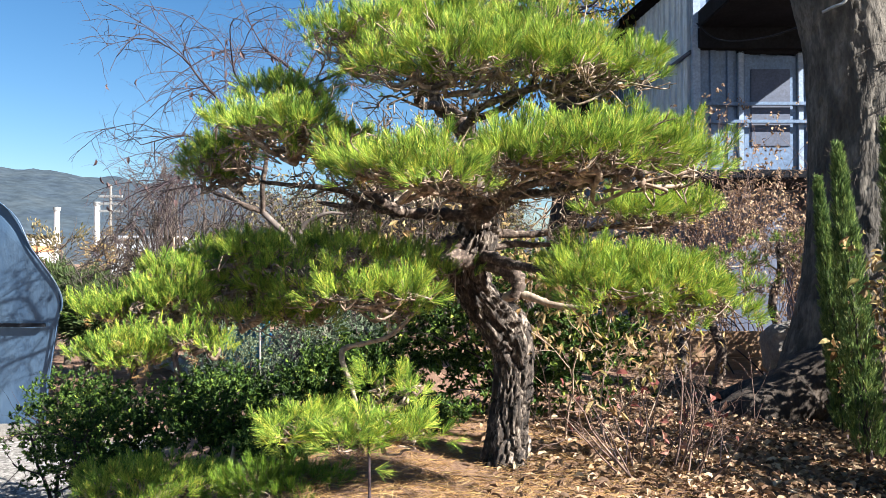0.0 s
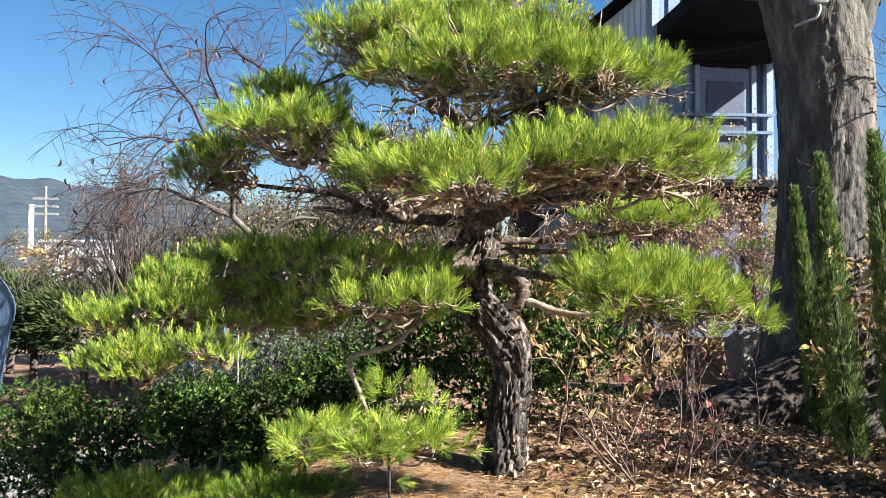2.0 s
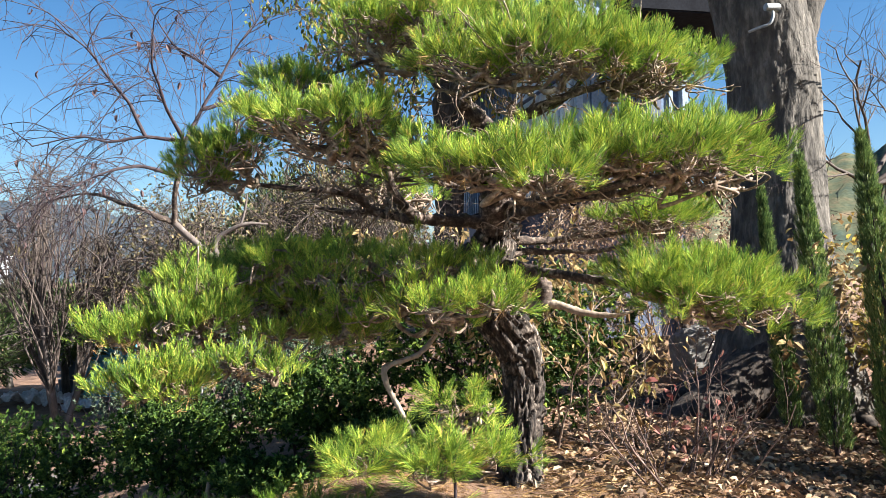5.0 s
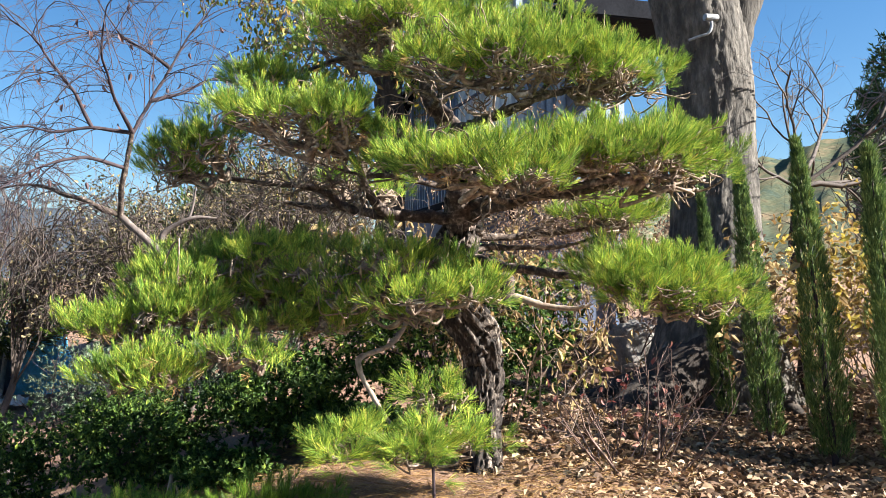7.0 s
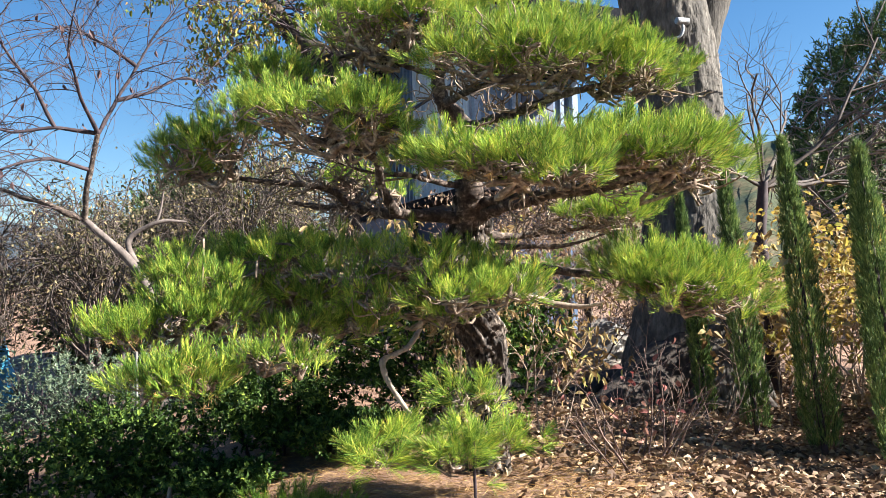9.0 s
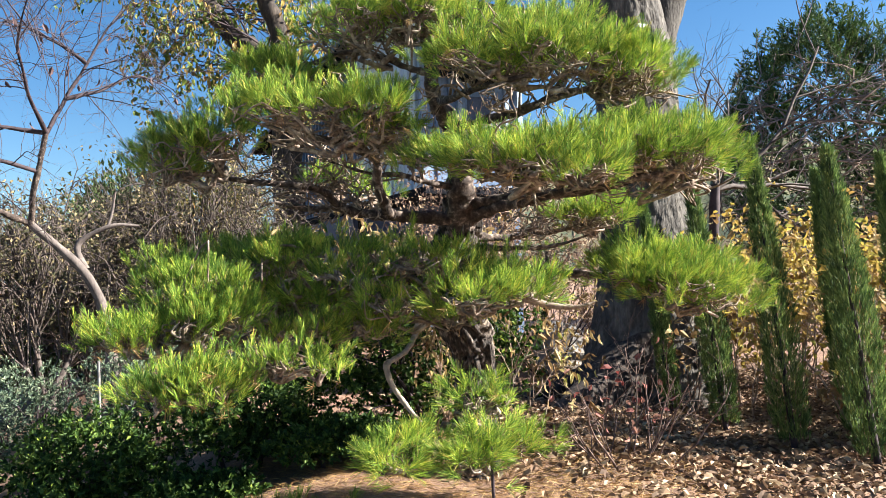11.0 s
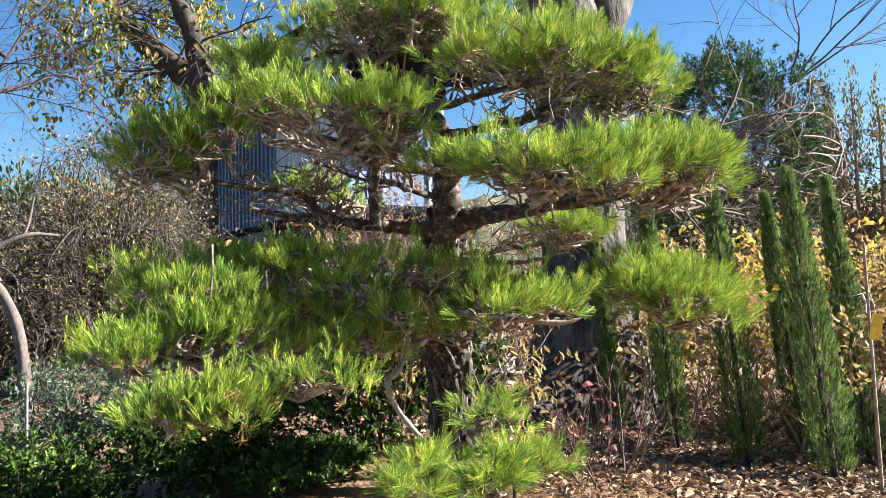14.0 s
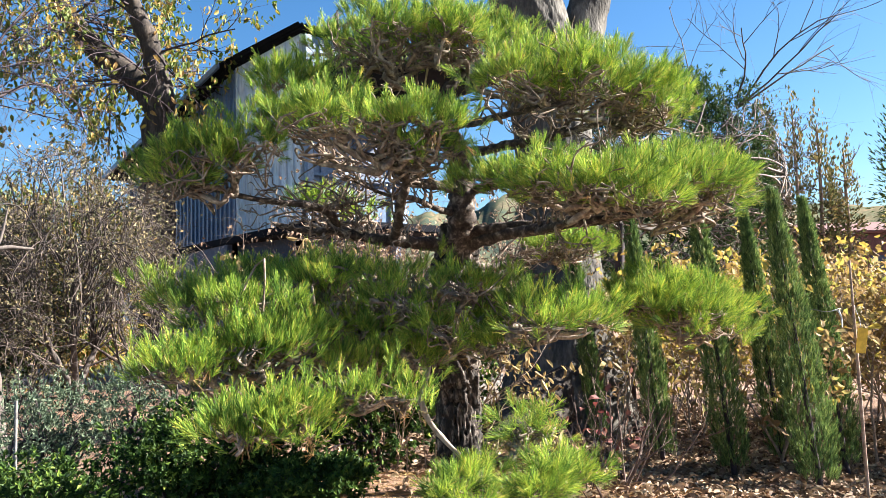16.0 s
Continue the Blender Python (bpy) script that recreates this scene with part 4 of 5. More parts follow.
for k, (x, y, h) in enumerate(((2.97, 5.4, 1.3), (3.2, 4.9, 1.5), (3.4, 4.2, 1.5), (3.0, 4.0, 1.3), (3.8, 5.2, 1.6), (4.2, 4.4, 1.6), (3.6, 3.6, 1.5), (4.4, 3.8, 1.6), (4.6, 5.6, 1.7), (3.75, 5.5, 1.5), (4.25, 5.15, 1.6), (3.5, 5.85, 1.3))):
    leafy_stems("yellow_sapling", x, y, "young sapling with yellow and tan autumn leaves on thin pale stems", 40 + k, 2, h * 0.8, (0.08, 0.1), yellow_leaf if k % 3 else tan_leaf, (0.07, 0.036), 4, dry_stem, "sapling", 2, 5, 0.6, 0.03, 0.011, "autumn saplings")


def sapling_rows():
    rng = np.random.default_rng(77)
    kinds = [leafy_stems("autumn_shrub", 4.2 + 0.5 * k, 3.0, lab, 200 + k, 4, 1.1, (0.2, 0.2), m, (0.055, 0.032), 5, dry_stem, "shrub", 2, 5, 0.5, 0.02, 0.01, "autumn shrubs in the field", 3)
             for k, (m, lab) in enumerate(((yellow_leaf, "waist-high shrub with yellow autumn leaves"), (tan_leaf, "waist-high shrub with dry tan leaves"), (yellow_leaf, "waist-high shrub with golden autumn leaves"), (tan_leaf, "waist-high shrub with withered brown leaves")))]
    for k in range(36):
        x, y = 4.7 + 3.4 * rng.random(), 1.8 + 5.4 * rng.random()
        # The last four are out of view, added to shade the cypress bases.
        if k > 31:
            x, y = 4.2 + 0.6 * rng.random(), 2.3 + 1.4 * rng.random()
        copy_thing(kinds[k % 4], Matrix.LocRotScale((x, y, on_ground(x, y) - 0.01), Euler((0, 0, rng.uniform(0, 6.3))), None) @ Matrix.Scale(rng.uniform(0.9, 1.3), 4))


sapling_rows()


def litter():
    rng = np.random.default_rng(5)
    n = 26000
    x, y = rng.uniform(0.2, 5.6, n), rng.uniform(2.4, 7.4, n)
    keep = rng.random(n) < np.clip((x - 0.35) * 0.9, 0.12, 1) * np.clip((y - 2.3) * 1.4, 0.02, 1) * np.clip((5.7 - x) * 1.5, 0, 1)
    x, y = x[keep], y[keep]
    n = len(x)
    p = np.stack([x, y, height(x, y) + rng.uniform(0.005, 0.045, n)], 1)
    a = rng.uniform(0, 2 * np.pi, n)
    way = unit(np.stack([np.cos(a), np.sin(a), rng.normal(0, 0.35, n)], 1))
    size = rng.uniform(0.5, 1.35, n)
    ob = part("leaf_litter", leaf_mesh("leaf_litter", p, way, unit(np.array([0, 0, 1.0]) + rng.normal(0, 0.4, (n, 3))), 0.058 * size, 0.03 * size, 0.45), litter_leaf)
    tagged(ob, "fallen curled brown leaves covering the soil", "leaf litter", kind="stuff")
    n = 15000
    x, y = rng.normal(0.2, 0.95, n), rng.normal(3.9, 0.8, n)
    p = np.stack([x, y, height(x, y) + rng.uniform(0.002, 0.02, n)], 1)
    a = rng.uniform(0, 2 * np.pi, n)
    way = unit(np.stack([np.cos(a), np.sin(a), rng.normal(0.05, 0.15, n)], 1))
    v, f = blades(p, way, rng.uniform(0.06, 0.11, n), np.full(n, 0.0012), rng)
    tagged(part("pine_straw", mesh_np("pine_straw", v, f), needle_dead), "fallen orange-brown pine needles on the soil", "pine straw", kind="stuff")


litter()
small_pine(-1.5, 3.9, 0.47, 0.3, 51, "low young pine with a flat pad of bright needles")
small_pine(-0.82, 3.85, 0.48, 0.28, 52, "low young pine with dark green needles, shade put into their colour")


# ---- bare weeping tree and thicket ----
def weeping_tree():
    rng = np.random.default_rng(61)
    x, y = -1.25, 7.85
    z = on_ground(x, y)
    t = thing("weeping_tree", "bare weeping ornamental tree with pale bark and drooping purple twigs", "tree", (x, y, z))
    o = np.array((x, y, z))
    L = lambda pts: [(a - o[0], b - o[1], c - o[2], r) for a, b, c, r in pts]
    part("trunk", rough_limb("trunk", L([(-1.2, 7.85, z - 0.1, 0.07), (-1.22, 7.85, 0.9, 0.05), (-1.4, 7.82, 1.55, 0.04), (-1.85, 7.82, 2.02, 0.03)]), 14, 8, 0.25, 12, 3, 0.6), weeping_bark, t)
    part("branch", rough_limb("branch", L([(-1.83, 7.82, 2.0, 0.027), (-1.78, 7.65, 2.35, 0.024), (-1.7, 7.55, 2.72, 0.02)]), 10, 8, 0.25, 12, 5, 0.8), limb_bark, t, "slim dark branch")
    for pts in ([(-1.42, 7.9, 1.62, 0.034), (-1.47, 7.98, 1.84, 0.026), (-1.22, 7.91, 1.99, 0.02), (-0.98, 7.9, 2.0, 0.01)], [(-1.24, 7.92, 1.98, 0.016), (-1.2, 7.92, 2.14, 0.012), (-1.17, 7.9, 2.3, 0.006)]):
        part("branch", rough_limb("branch", L(pts), 10, 6, 0.25, 12, 4, 0.6), weeping_bark, t, "pale bare side branch")
    segs, tips = [], []
    arms = [((-1.7, 7.55, 2.72), (-2.03, 7.54, 2.76), (-2.32, 7.52, 2.7), (-2.56, 7.48, 2.73), (-2.93, 7.48, 2.64)), ((-2.03, 7.54, 2.76), (-2.17, 7.5, 3.06), (-2.29, 7.33, 3.22), (-2.42, 7.15, 3.41), (-2.57, 6.99, 3.5)),
            ((-1.7, 7.55, 2.72), (-1.56, 7.6, 3.02), (-1.39, 7.64, 3.34), (-1.22, 7.67, 3.67), (-1.07, 7.72, 3.9)), ((-1.56, 7.6, 3.02), (-1.3, 7.66, 3.12), (-1.0, 7.82, 3.31), (-0.76, 8.0, 3.31)),
            ((-1.39, 7.64, 3.34), (-1.6, 7.65, 3.5), (-1.82, 7.89, 3.68), (-2.08, 8.12, 4.1)), ((-1.7, 7.55, 2.72), (-1.82, 7.22, 2.99), (-1.87, 6.86, 3.24), (-1.79, 6.45, 3.46)),
            ((-1.85, 7.82, 2.02), (-2.05, 7.7, 2.1), (-2.38, 7.92, 2.24), (-2.68, 8.13, 2.31), (-3.04, 8.37, 2.26)), ((-1.77, 7.63, 2.42), (-2.1, 7.39, 2.47), (-2.39, 7.18, 2.34), (-2.62, 6.95, 2.14))]
    for pts in arms:
        r0 = 0.019 if pts[0][2] > 2.1 else 0.03
        pts = [(*q, r0 * (1 - 0.78 * k / (len(pts) - 1))) for k, q in enumerate(pts)]
        arm = L(pts)
        part("branch", rough_limb("branch", arm, 7, 6, 0.3, 16, len(segs), 1.2), limb_bark if r0 > 0.02 else twig_bark, t, "slim dark branch")
        c = curve_through(arm, 6)[:, :3]
        for k in range(15):
            i = int(len(c) * (0.15 + 0.85 * (k + rng.random()) / 15.01))
            ax = unit(c[min(i + 1, len(c) - 1)] - c[max(i - 1, 0)])
            way = unit(ax * 0.7 + rng.normal(0, 0.55, 3) + [-0.25, -0.1, 0.3])
            long = rng.uniform(0.45, 1.25)
            n = 12
            q, path = c[i], [c[i]]
            for m in range(n):
                way = unit(way + rng.normal(0, 0.09, 3) + [0, 0, -0.1])
                q = q + way * long / n
                path.append(q)
            segs.append((np.array(path), np.linspace(0.0055, 0.0022, n + 1)))
            tips.append((q, way))
            for m in rng.integers(2, n, 7):
                w = unit(path[m + 1] - path[m] + rng.normal(0, 0.5, 3))
                grow(rng, path[m], w, rng.uniform(0.1, 0.34), 0.003, 1, 2, 0.3, -0.06, (0.35, 0.9), 0.6, 0.3, segs, tips)
    part("twig_mass", tubes_mesh("twig_mass", segs, 3), twig_bark, t, "thin drooping purple-brown twigs")
    leaf = None
    for i in rng.choice(len(tips), 60, replace=False):
        p = tips[i][0]
        ob = part("dry_leaf", leaf or leaf_mesh("dry_leaf", np.zeros((1, 3)), np.array([[0, 0, -1.0]]), np.array([[0.3, -1, 0]]), np.full(1, 0.075), np.full(1, 0.032), 0.45), plum_leaf, t, "", p)
        ob.rotation_euler = (rng.normal(0, 0.3), rng.normal(0, 0.3), rng.uniform(0, 6.3))
        leaf = ob.data


weeping_tree()


def thicket(x, y, w, d, h, n, seed, mat, label, depth=3, kids=4, radius=0.022, name="dry_thicket"):
    rng = np.random.default_rng(seed)
    z = on_ground(x, y)
    t = thing(name, label, "thicket", (x, y, z))
    for k in range(n):
        segs, tips = [], []
        px, py = rng.uniform(-w / 2, w / 2), rng.uniform(-d / 2, d / 2)
        g = np.array([px, py, float(height(x + px, y + py)) - z - 0.05])
        grow(rng, g, unit(np.array([rng.normal(0, 0.4) + 0.5 * px / w, rng.normal(0, 0.4), 1])), h * rng.uniform(0.6, 1.1), radius, depth, kids, 0.35, -0.02, (0.35, 0.85), 0.55, 0.2, segs, tips)
        part("stem", tubes_mesh("stem", segs, 3), mat, t)


for k, (x, y, w, h, n) in enumerate(((1.5, 10.4, 1.8, 2.0, 18), (-1.0, 11.4, 1.6, 2.3, 20))):
    thicket(x, y, w, 1.2, h, n, 73 + k, thicket_stem, "dense leafless thicket of grey-brown arching stems")


def arching_bush(x, y, r, h, n, seed, label, leaf_mat=None, forks=((0.4, 0.3), (2.5, 0.34), (4.4, 0.28)), skirt=-0.12):
    """A low forked trunk and a dome of tangled twigs that rise, arch over and hang."""
    rng = np.random.default_rng(seed)
    z = on_ground(x, y)
    hh = h - z
    t = thing("arching_bush", label, "bush", (x, y, z), "arching bushes")
    tips, starts = [], []
    for a, reach in forks:
        d = np.array((math.cos(a), math.sin(a))) * r
        pts = [(*(d * 0.02), -0.08, 0.06), (*(d * 0.06), hh * 0.1, 0.04), (*(d * reach * 0.6), hh * 0.2, 0.034), (*(d * reach), hh * 0.34, 0.026), (*(d * reach * 1.25), hh * 0.5, 0.014)]
        part("trunk", rough_limb("trunk", pts, 10, 6, 0.3, 9, seed + a, 0.6), weeping_bark, t, "pale forked stem")
        starts += [(np.array(q[:3]), a) for q in pts[2:]]
    for k in range(n):
        a, e = rng.uniform(0, 2 * np.pi), math.asin(rng.uniform(skirt, 1.0))
        s0 = min((q for q in starts if rng.random() < 0.7 or q is starts[0]), key=lambda q: abs((q[1] - a + math.pi) % (2 * math.pi) - math.pi) + rng.uniform(0, 0.8))[0]
        q = rng.uniform(0.78, 1.05)
        end = np.array((r * q * math.cos(a) * math.cos(e), r * q * math.sin(a) * math.cos(e), hh * (0.42 + 0.58 * q * math.sin(e))))
        mid = s0 + (end - s0) * 0.55 + np.array((0, 0, 0.16 * hh * rng.uniform(0.3, 1.0)))
        far = end + np.array((math.cos(a), math.sin(a), 0)) * r * rng.uniform(0.05, 0.22) - np.array((0, 0, hh * rng.uniform(0.02, 0.2) * math.cos(e)))
        c = curve_through(np.array([s0, s0 + (mid - s0) * 0.5, mid, end, far]) + rng.normal(0, 0.055, (5, 3)) * [[0], [1], [1], [1], [1]], 4)
        segs = [(c, np.linspace(0.014, 0.005, len(c)))]
        for i in rng.integers(4, len(c) - 1, 8):
            way = unit(c[i + 1] - c[i]) + rng.normal(0, 0.55, 3)
            grow(rng, c[i], unit(way), 0.42 * rng.uniform(0.5, 1.2), 0.0055, 1, 4, 0.5, -0.02, (0.35, 0.95), 0.6, 0.2, segs, tips)
        part("cane", tubes_mesh("cane", segs, 3), thicket_stem, t)
    if leaf_mat:
        p = np.repeat(np.array([q for q, _ in tips])[::2], 3, 0)
        p = p + rng.normal(0, 0.06, p.shape)
        m = len(p)
        size = rng.uniform(0.6, 1.2, m)
        part("foliage", leaf_mesh("foliage", p, unit(rng.normal(0, 0.7, (m, 3)) - [0, 0, 0.4]), unit(rng.normal(size=(m, 3)) + [0, 0, 0.5]), 0.05 * size, 0.026 * size, 0.3), leaf_mat, t, "small dull leaves")


arching_bush(-3.35, 10.0, 1.0, 2.95, 90, 171, "leafless dome of arching grey-brown canes in the nursery", skirt=0.14)
arching_bush(-1.75, 10.2, 1.15, 2.7, 90, 173, "low bush of arching brown twigs with curled dull leaves", dull_leaf)
arching_bush(0.05, 10.9, 1.25, 3.5, 100, 172, "rounded bush of arching grey twigs with a few dull leaves", dull_leaf)


def garden_tree(name, x, y, base_r, h, crown_c, crown_r, n, seed, leaf_mat, leaf, label, bark, limbs=(), cat="tree", shell=0.3):
    """Trunk, limbs and a crown of leaf clumps with gaps."""
    rng = np.random.default_rng(seed)
    z = on_ground(x, y)
    t = thing(name, label, cat, (x, y, z))
    part("trunk", rough_limb("trunk", [(0, 0, -0.1, base_r), (rng.normal(0, 0.05), 0, h * 0.4, base_r * 0.8), (rng.normal(0, 0.1), 0, h * 0.75, base_r * 0.6), (0, 0, h, base_r * 0.3)], 12, 8, 0.15, 6, seed), bark, t)
    segs = []
    for k in range(10):
        a, s = rng.uniform(0, 2 * np.pi), rng.uniform(0.35, 0.95)
        grow(rng, np.array([0, 0, h * s]), unit(np.array([math.cos(a), math.sin(a), 0.6])), max(crown_r[0], 0.4) * 0.9, base_r * 0.35, 2, 4, 0.25, 0.01, (0.4, 0.9), 0.55, 0.3, segs)
    tagged(part("twig_mass", tubes_mesh("twig_mass", segs, 3), bark, t), kind="stuff")
    m = max(8, n // 45)
    q = unit(rng.normal(size=(m, 3))) * np.array(crown_r) * (rng.uniform(shell, 1, m) ** 0.5)[:, None] + np.array(crown_c)
    p = np.repeat(q, 45, 0) + rng.normal(0, 1, (m * 45, 3)) * np.array(crown_r) * 0.13
    d = unit(p - np.array(crown_c) + [0, 0, 0.2] + rng.normal(0, 0.3, p.shape))
    size = rng.uniform(0.6, 1.3, len(p))
    part("crown", leaf_mesh("crown", p, d, unit(rng.normal(size=p.shape) + [0, 0, 0.7]), leaf[0] * size, leaf[1] * size, 0.2, True), leaf_mat, t)
    return t


# big leafy tree far behind, with one heavy limb
def limb_tree():
    rng = np.random.default_rng(81)
    x, y = 2.39, 15.07
    z = on_ground(x, y)
    t = thing("limb_tree", "large half-bare tree with a heavy slanting limb and sparse olive leaves", "tree", (x, y, z))
    o = np.array((x, y, z))
    L = lambda pts: [(a - o[0], b - o[1], c - o[2], r) for a, b, c, r in pts]
    stem = [(2.39, 15.07, 4.83, 0.270), (2.41, 15.00, 5.29, 0.260), (2.33, 15.00, 5.95, 0.200), (2.20, 15.06, 6.47, 0.170), (2.01, 15.16, 6.98, 0.150), (1.79, 15.27, 7.60, 0.120)]
    heavy = [(2.39, 15.03, 5.24, 0.260), (2.23, 15.55, 5.76, 0.240), (1.91, 16.21, 6.25, 0.220), (1.57, 16.87, 6.93, 0.210), (1.29, 17.47, 7.63, 0.190), (1.08, 18.01, 8.42, 0.170)]
    part("trunk", rough_limb("trunk", L([(x, y, z - 0.2, 0.42), (x, y, 1.5, 0.32)] + stem), 18, 8, 0.3, 5, 2), dark_bark_and_shade, t)
    part("limb", rough_limb("limb", L(heavy), 16, 8, 0.3, 5, 6), dark_bark_and_shade, t, "heavy slanting limb")
    segs, tips = [], []
    for k in range(34):
        s = rng.uniform(0.1, 1)
        row = heavy if k % 3 else stem
        i = rng.integers(1, len(row) - 1)
        p = np.array(row[i][:3]) + s * (np.array(row[i + 1][:3]) - np.array(row[i][:3]))
        grow(rng, p - o, unit(np.array([rng.normal(-0.2, 0.8), rng.normal(-0.2, 0.6), rng.uniform(-0.5, 0.7)])), 1.7, 0.03, 2, 5, 0.3, -0.03, (0.4, 0.9), 0.6, 0.2, segs, tips)
    part("twig_mass", tubes_mesh("twig_mass", segs, 3), twig_bark, t)
    p = np.repeat(np.array([q for q, _ in tips])[::2], 11, 0)
    p = p + rng.normal(0, 1, p.shape) * [0.07, 0.07, 0.18]
    n = len(p)
    size = rng.uniform(0.6, 1.3, n)
    part("foliage", leaf_mesh("foliage", p, unit(rng.normal(0, 0.5, (n, 3)) - [0, 0, 1]), unit(rng.normal(size=(n, 3))), 0.13 * size, 0.06 * size, 0.3), mixed_leaf, t, "hanging olive and yellow leaves")


limb_tree()
broadleaf(14.4, 12.4, on_ground(14.4, 12.4), (0, 0, 3.6), (2.3, 2.3, 3.4), 70000, 91, dome_leaf, "tall rounded dark evergreen tree standing in the field", (0.13, 0.035), 5, "round_evergreen", "tree", 0.84)


def draped_vines():
    """Bare vines that climb over the dome of the evergreen, with loose whips."""
    rng = np.random.default_rng(191)
    x, y = 14.4, 12.4
    z = on_ground(x, y)
    t = thing("vine_tangle", "tangle of bare pale vines draped over a dark evergreen dome", "vine", (x, y, z))
    for k in range(95):
        a, e = rng.uniform(2.6, 5.6), rng.uniform(-0.9, 0.3)
        da, de = rng.normal(0, 0.16), rng.normal(0.02, 0.05)
        pts = []
        for i in range(9):
            q = 1.08 + 0.06 * rng.random()
            pts.append((2.3 * q * math.cos(a) * math.cos(e), 2.3 * q * math.sin(a) * math.cos(e), 3.6 + 3.4 * q * math.sin(e)))
            a, e = a + da + rng.normal(0, 0.1), min(1.4, e + de + rng.normal(0, 0.06))
        c = curve_through(pts, 3)
        segs = [(c, np.linspace(0.024, 0.009, len(c)))]
        for i in rng.integers(2, len(c) - 1, 5):
            grow(rng, c[i], unit(c[i + 1] - c[i] + rng.normal(0, 0.5, 3)), rng.uniform(0.4, 0.9), 0.01, 1, 2, 0.5, -0.04, (0.4, 0.9), 0.6, 0.3, segs)
        part("vine", tubes_mesh("vine", segs, 3), vine_stem if k % 3 else dry_stem, t)
    for d in ((1.0, -0.5, 0.9), (0.9, -0.7, 0.6), (0.6, -0.8, 1.0), (-0.7, -0.6, 0.5)):
        segs = []
        grow(rng, np.array((0.9, -1.2, 6.0)), unit(np.array(d)), 3.4, 0.03, 2, 4, 0.25, 0.0, (0.3, 0.7), 0.6, 0.3, segs)
        part("whip", tubes_mesh("whip", segs, 4), thicket_stem, t)


draped_vines()


def bare_tree(name, x, y, label, pts, arms, bark, twig, seed, lift=0.02, spread=(0.4, 0.9)):
    rng = np.random.default_rng(seed)
    z = on_ground(x, y)
    t = thing(name, label, "tree", (x, y, z))
    part("trunk", rough_limb("trunk", pts, 12, 8, 0.25, 9, seed), bark, t)
    for p, d, l, r in arms:
        segs = []
        grow(rng, np.array(p), unit(np.array(d, float)), l, r, 3, 4, 0.3, lift, spread, 0.6, 0.25, segs)
        part("branch", tubes_mesh("branch", segs, 4), twig, t)


bare_tree("bare_garden_tree", 4.35, 6.35, "leafless small garden tree with reddish bark and wide spreading pale twigs", [(0.06, 0, -0.1, 0.075), (0.03, 0, 0.8, 0.065), (-0.04, 0, 1.5, 0.055), (0.02, 0, 2.1, 0.05)],
          [((0.02, 0, 2.05), (a, b, c), l, r) for a, b, c, l, r in ((-0.75, 0.1, 0.55, 0.8, 0.02), (1.0, -0.15, 0.45, 1.5, 0.03), (0.05, 0.1, 1, 1.2, 0.022), (-0.3, -0.2, 1, 1.0, 0.02), (0.7, 0.2, 0.8, 1.7, 0.03), (0.9, -0.1, 0.9, 2.1, 0.026), (1.0, 0.1, 0.15, 1.3, 0.022))], twig_bark, thicket_stem, 92, 0.0)
for k, (x, y, h, r) in enumerate(((-0.6, 13.6, 2.9, 1.0), (0.3, 12.2, 2.7, 0.9), (-1.75, 11.9, 2.2, 0.95), (-0.7, 12.2, 2.3, 0.9))):
    garden_tree("olive_evergreen", x, y, 0.12, h * 0.8, (0, 0, h * 0.56), (r, r * 0.9, h * 0.46), 7000, 95 + k, mixed_leaf if k == 1 else far_leaf, (0.1, 0.045), "bushy evergreen with olive and yellowing leaves behind the thicket", grey_bark)


leafy_stems("vine_bush", 3.85, 8.6, "sprawling bush of brown withered vines with curled russet leaves", 36, 18, 1.75, (0.6, 0.5), russet_leaf, (0.04, 0.024), 12, twig_bark, depth=2, kids=6, hang=0.8, radius=0.012)
leafy_stems("vine_bush", 4.3, 10.7, "tall tangle of withered russet vines climbing towards the hut", 37, 15, 2.75, (0.35, 0.12), russet_leaf, (0.055, 0.03), 5, red_stem, depth=2, kids=5, hang=0.8, radius=0.012)
leafy_stems("vine_bush", 4.95, 10.5, "tangle of withered russet vines below the hut", 38, 12, 2.0, (0.35, 0.2), russet_leaf, (0.055, 0.03), 5, red_stem, depth=2, kids=5, hang=0.8, radius=0.012)


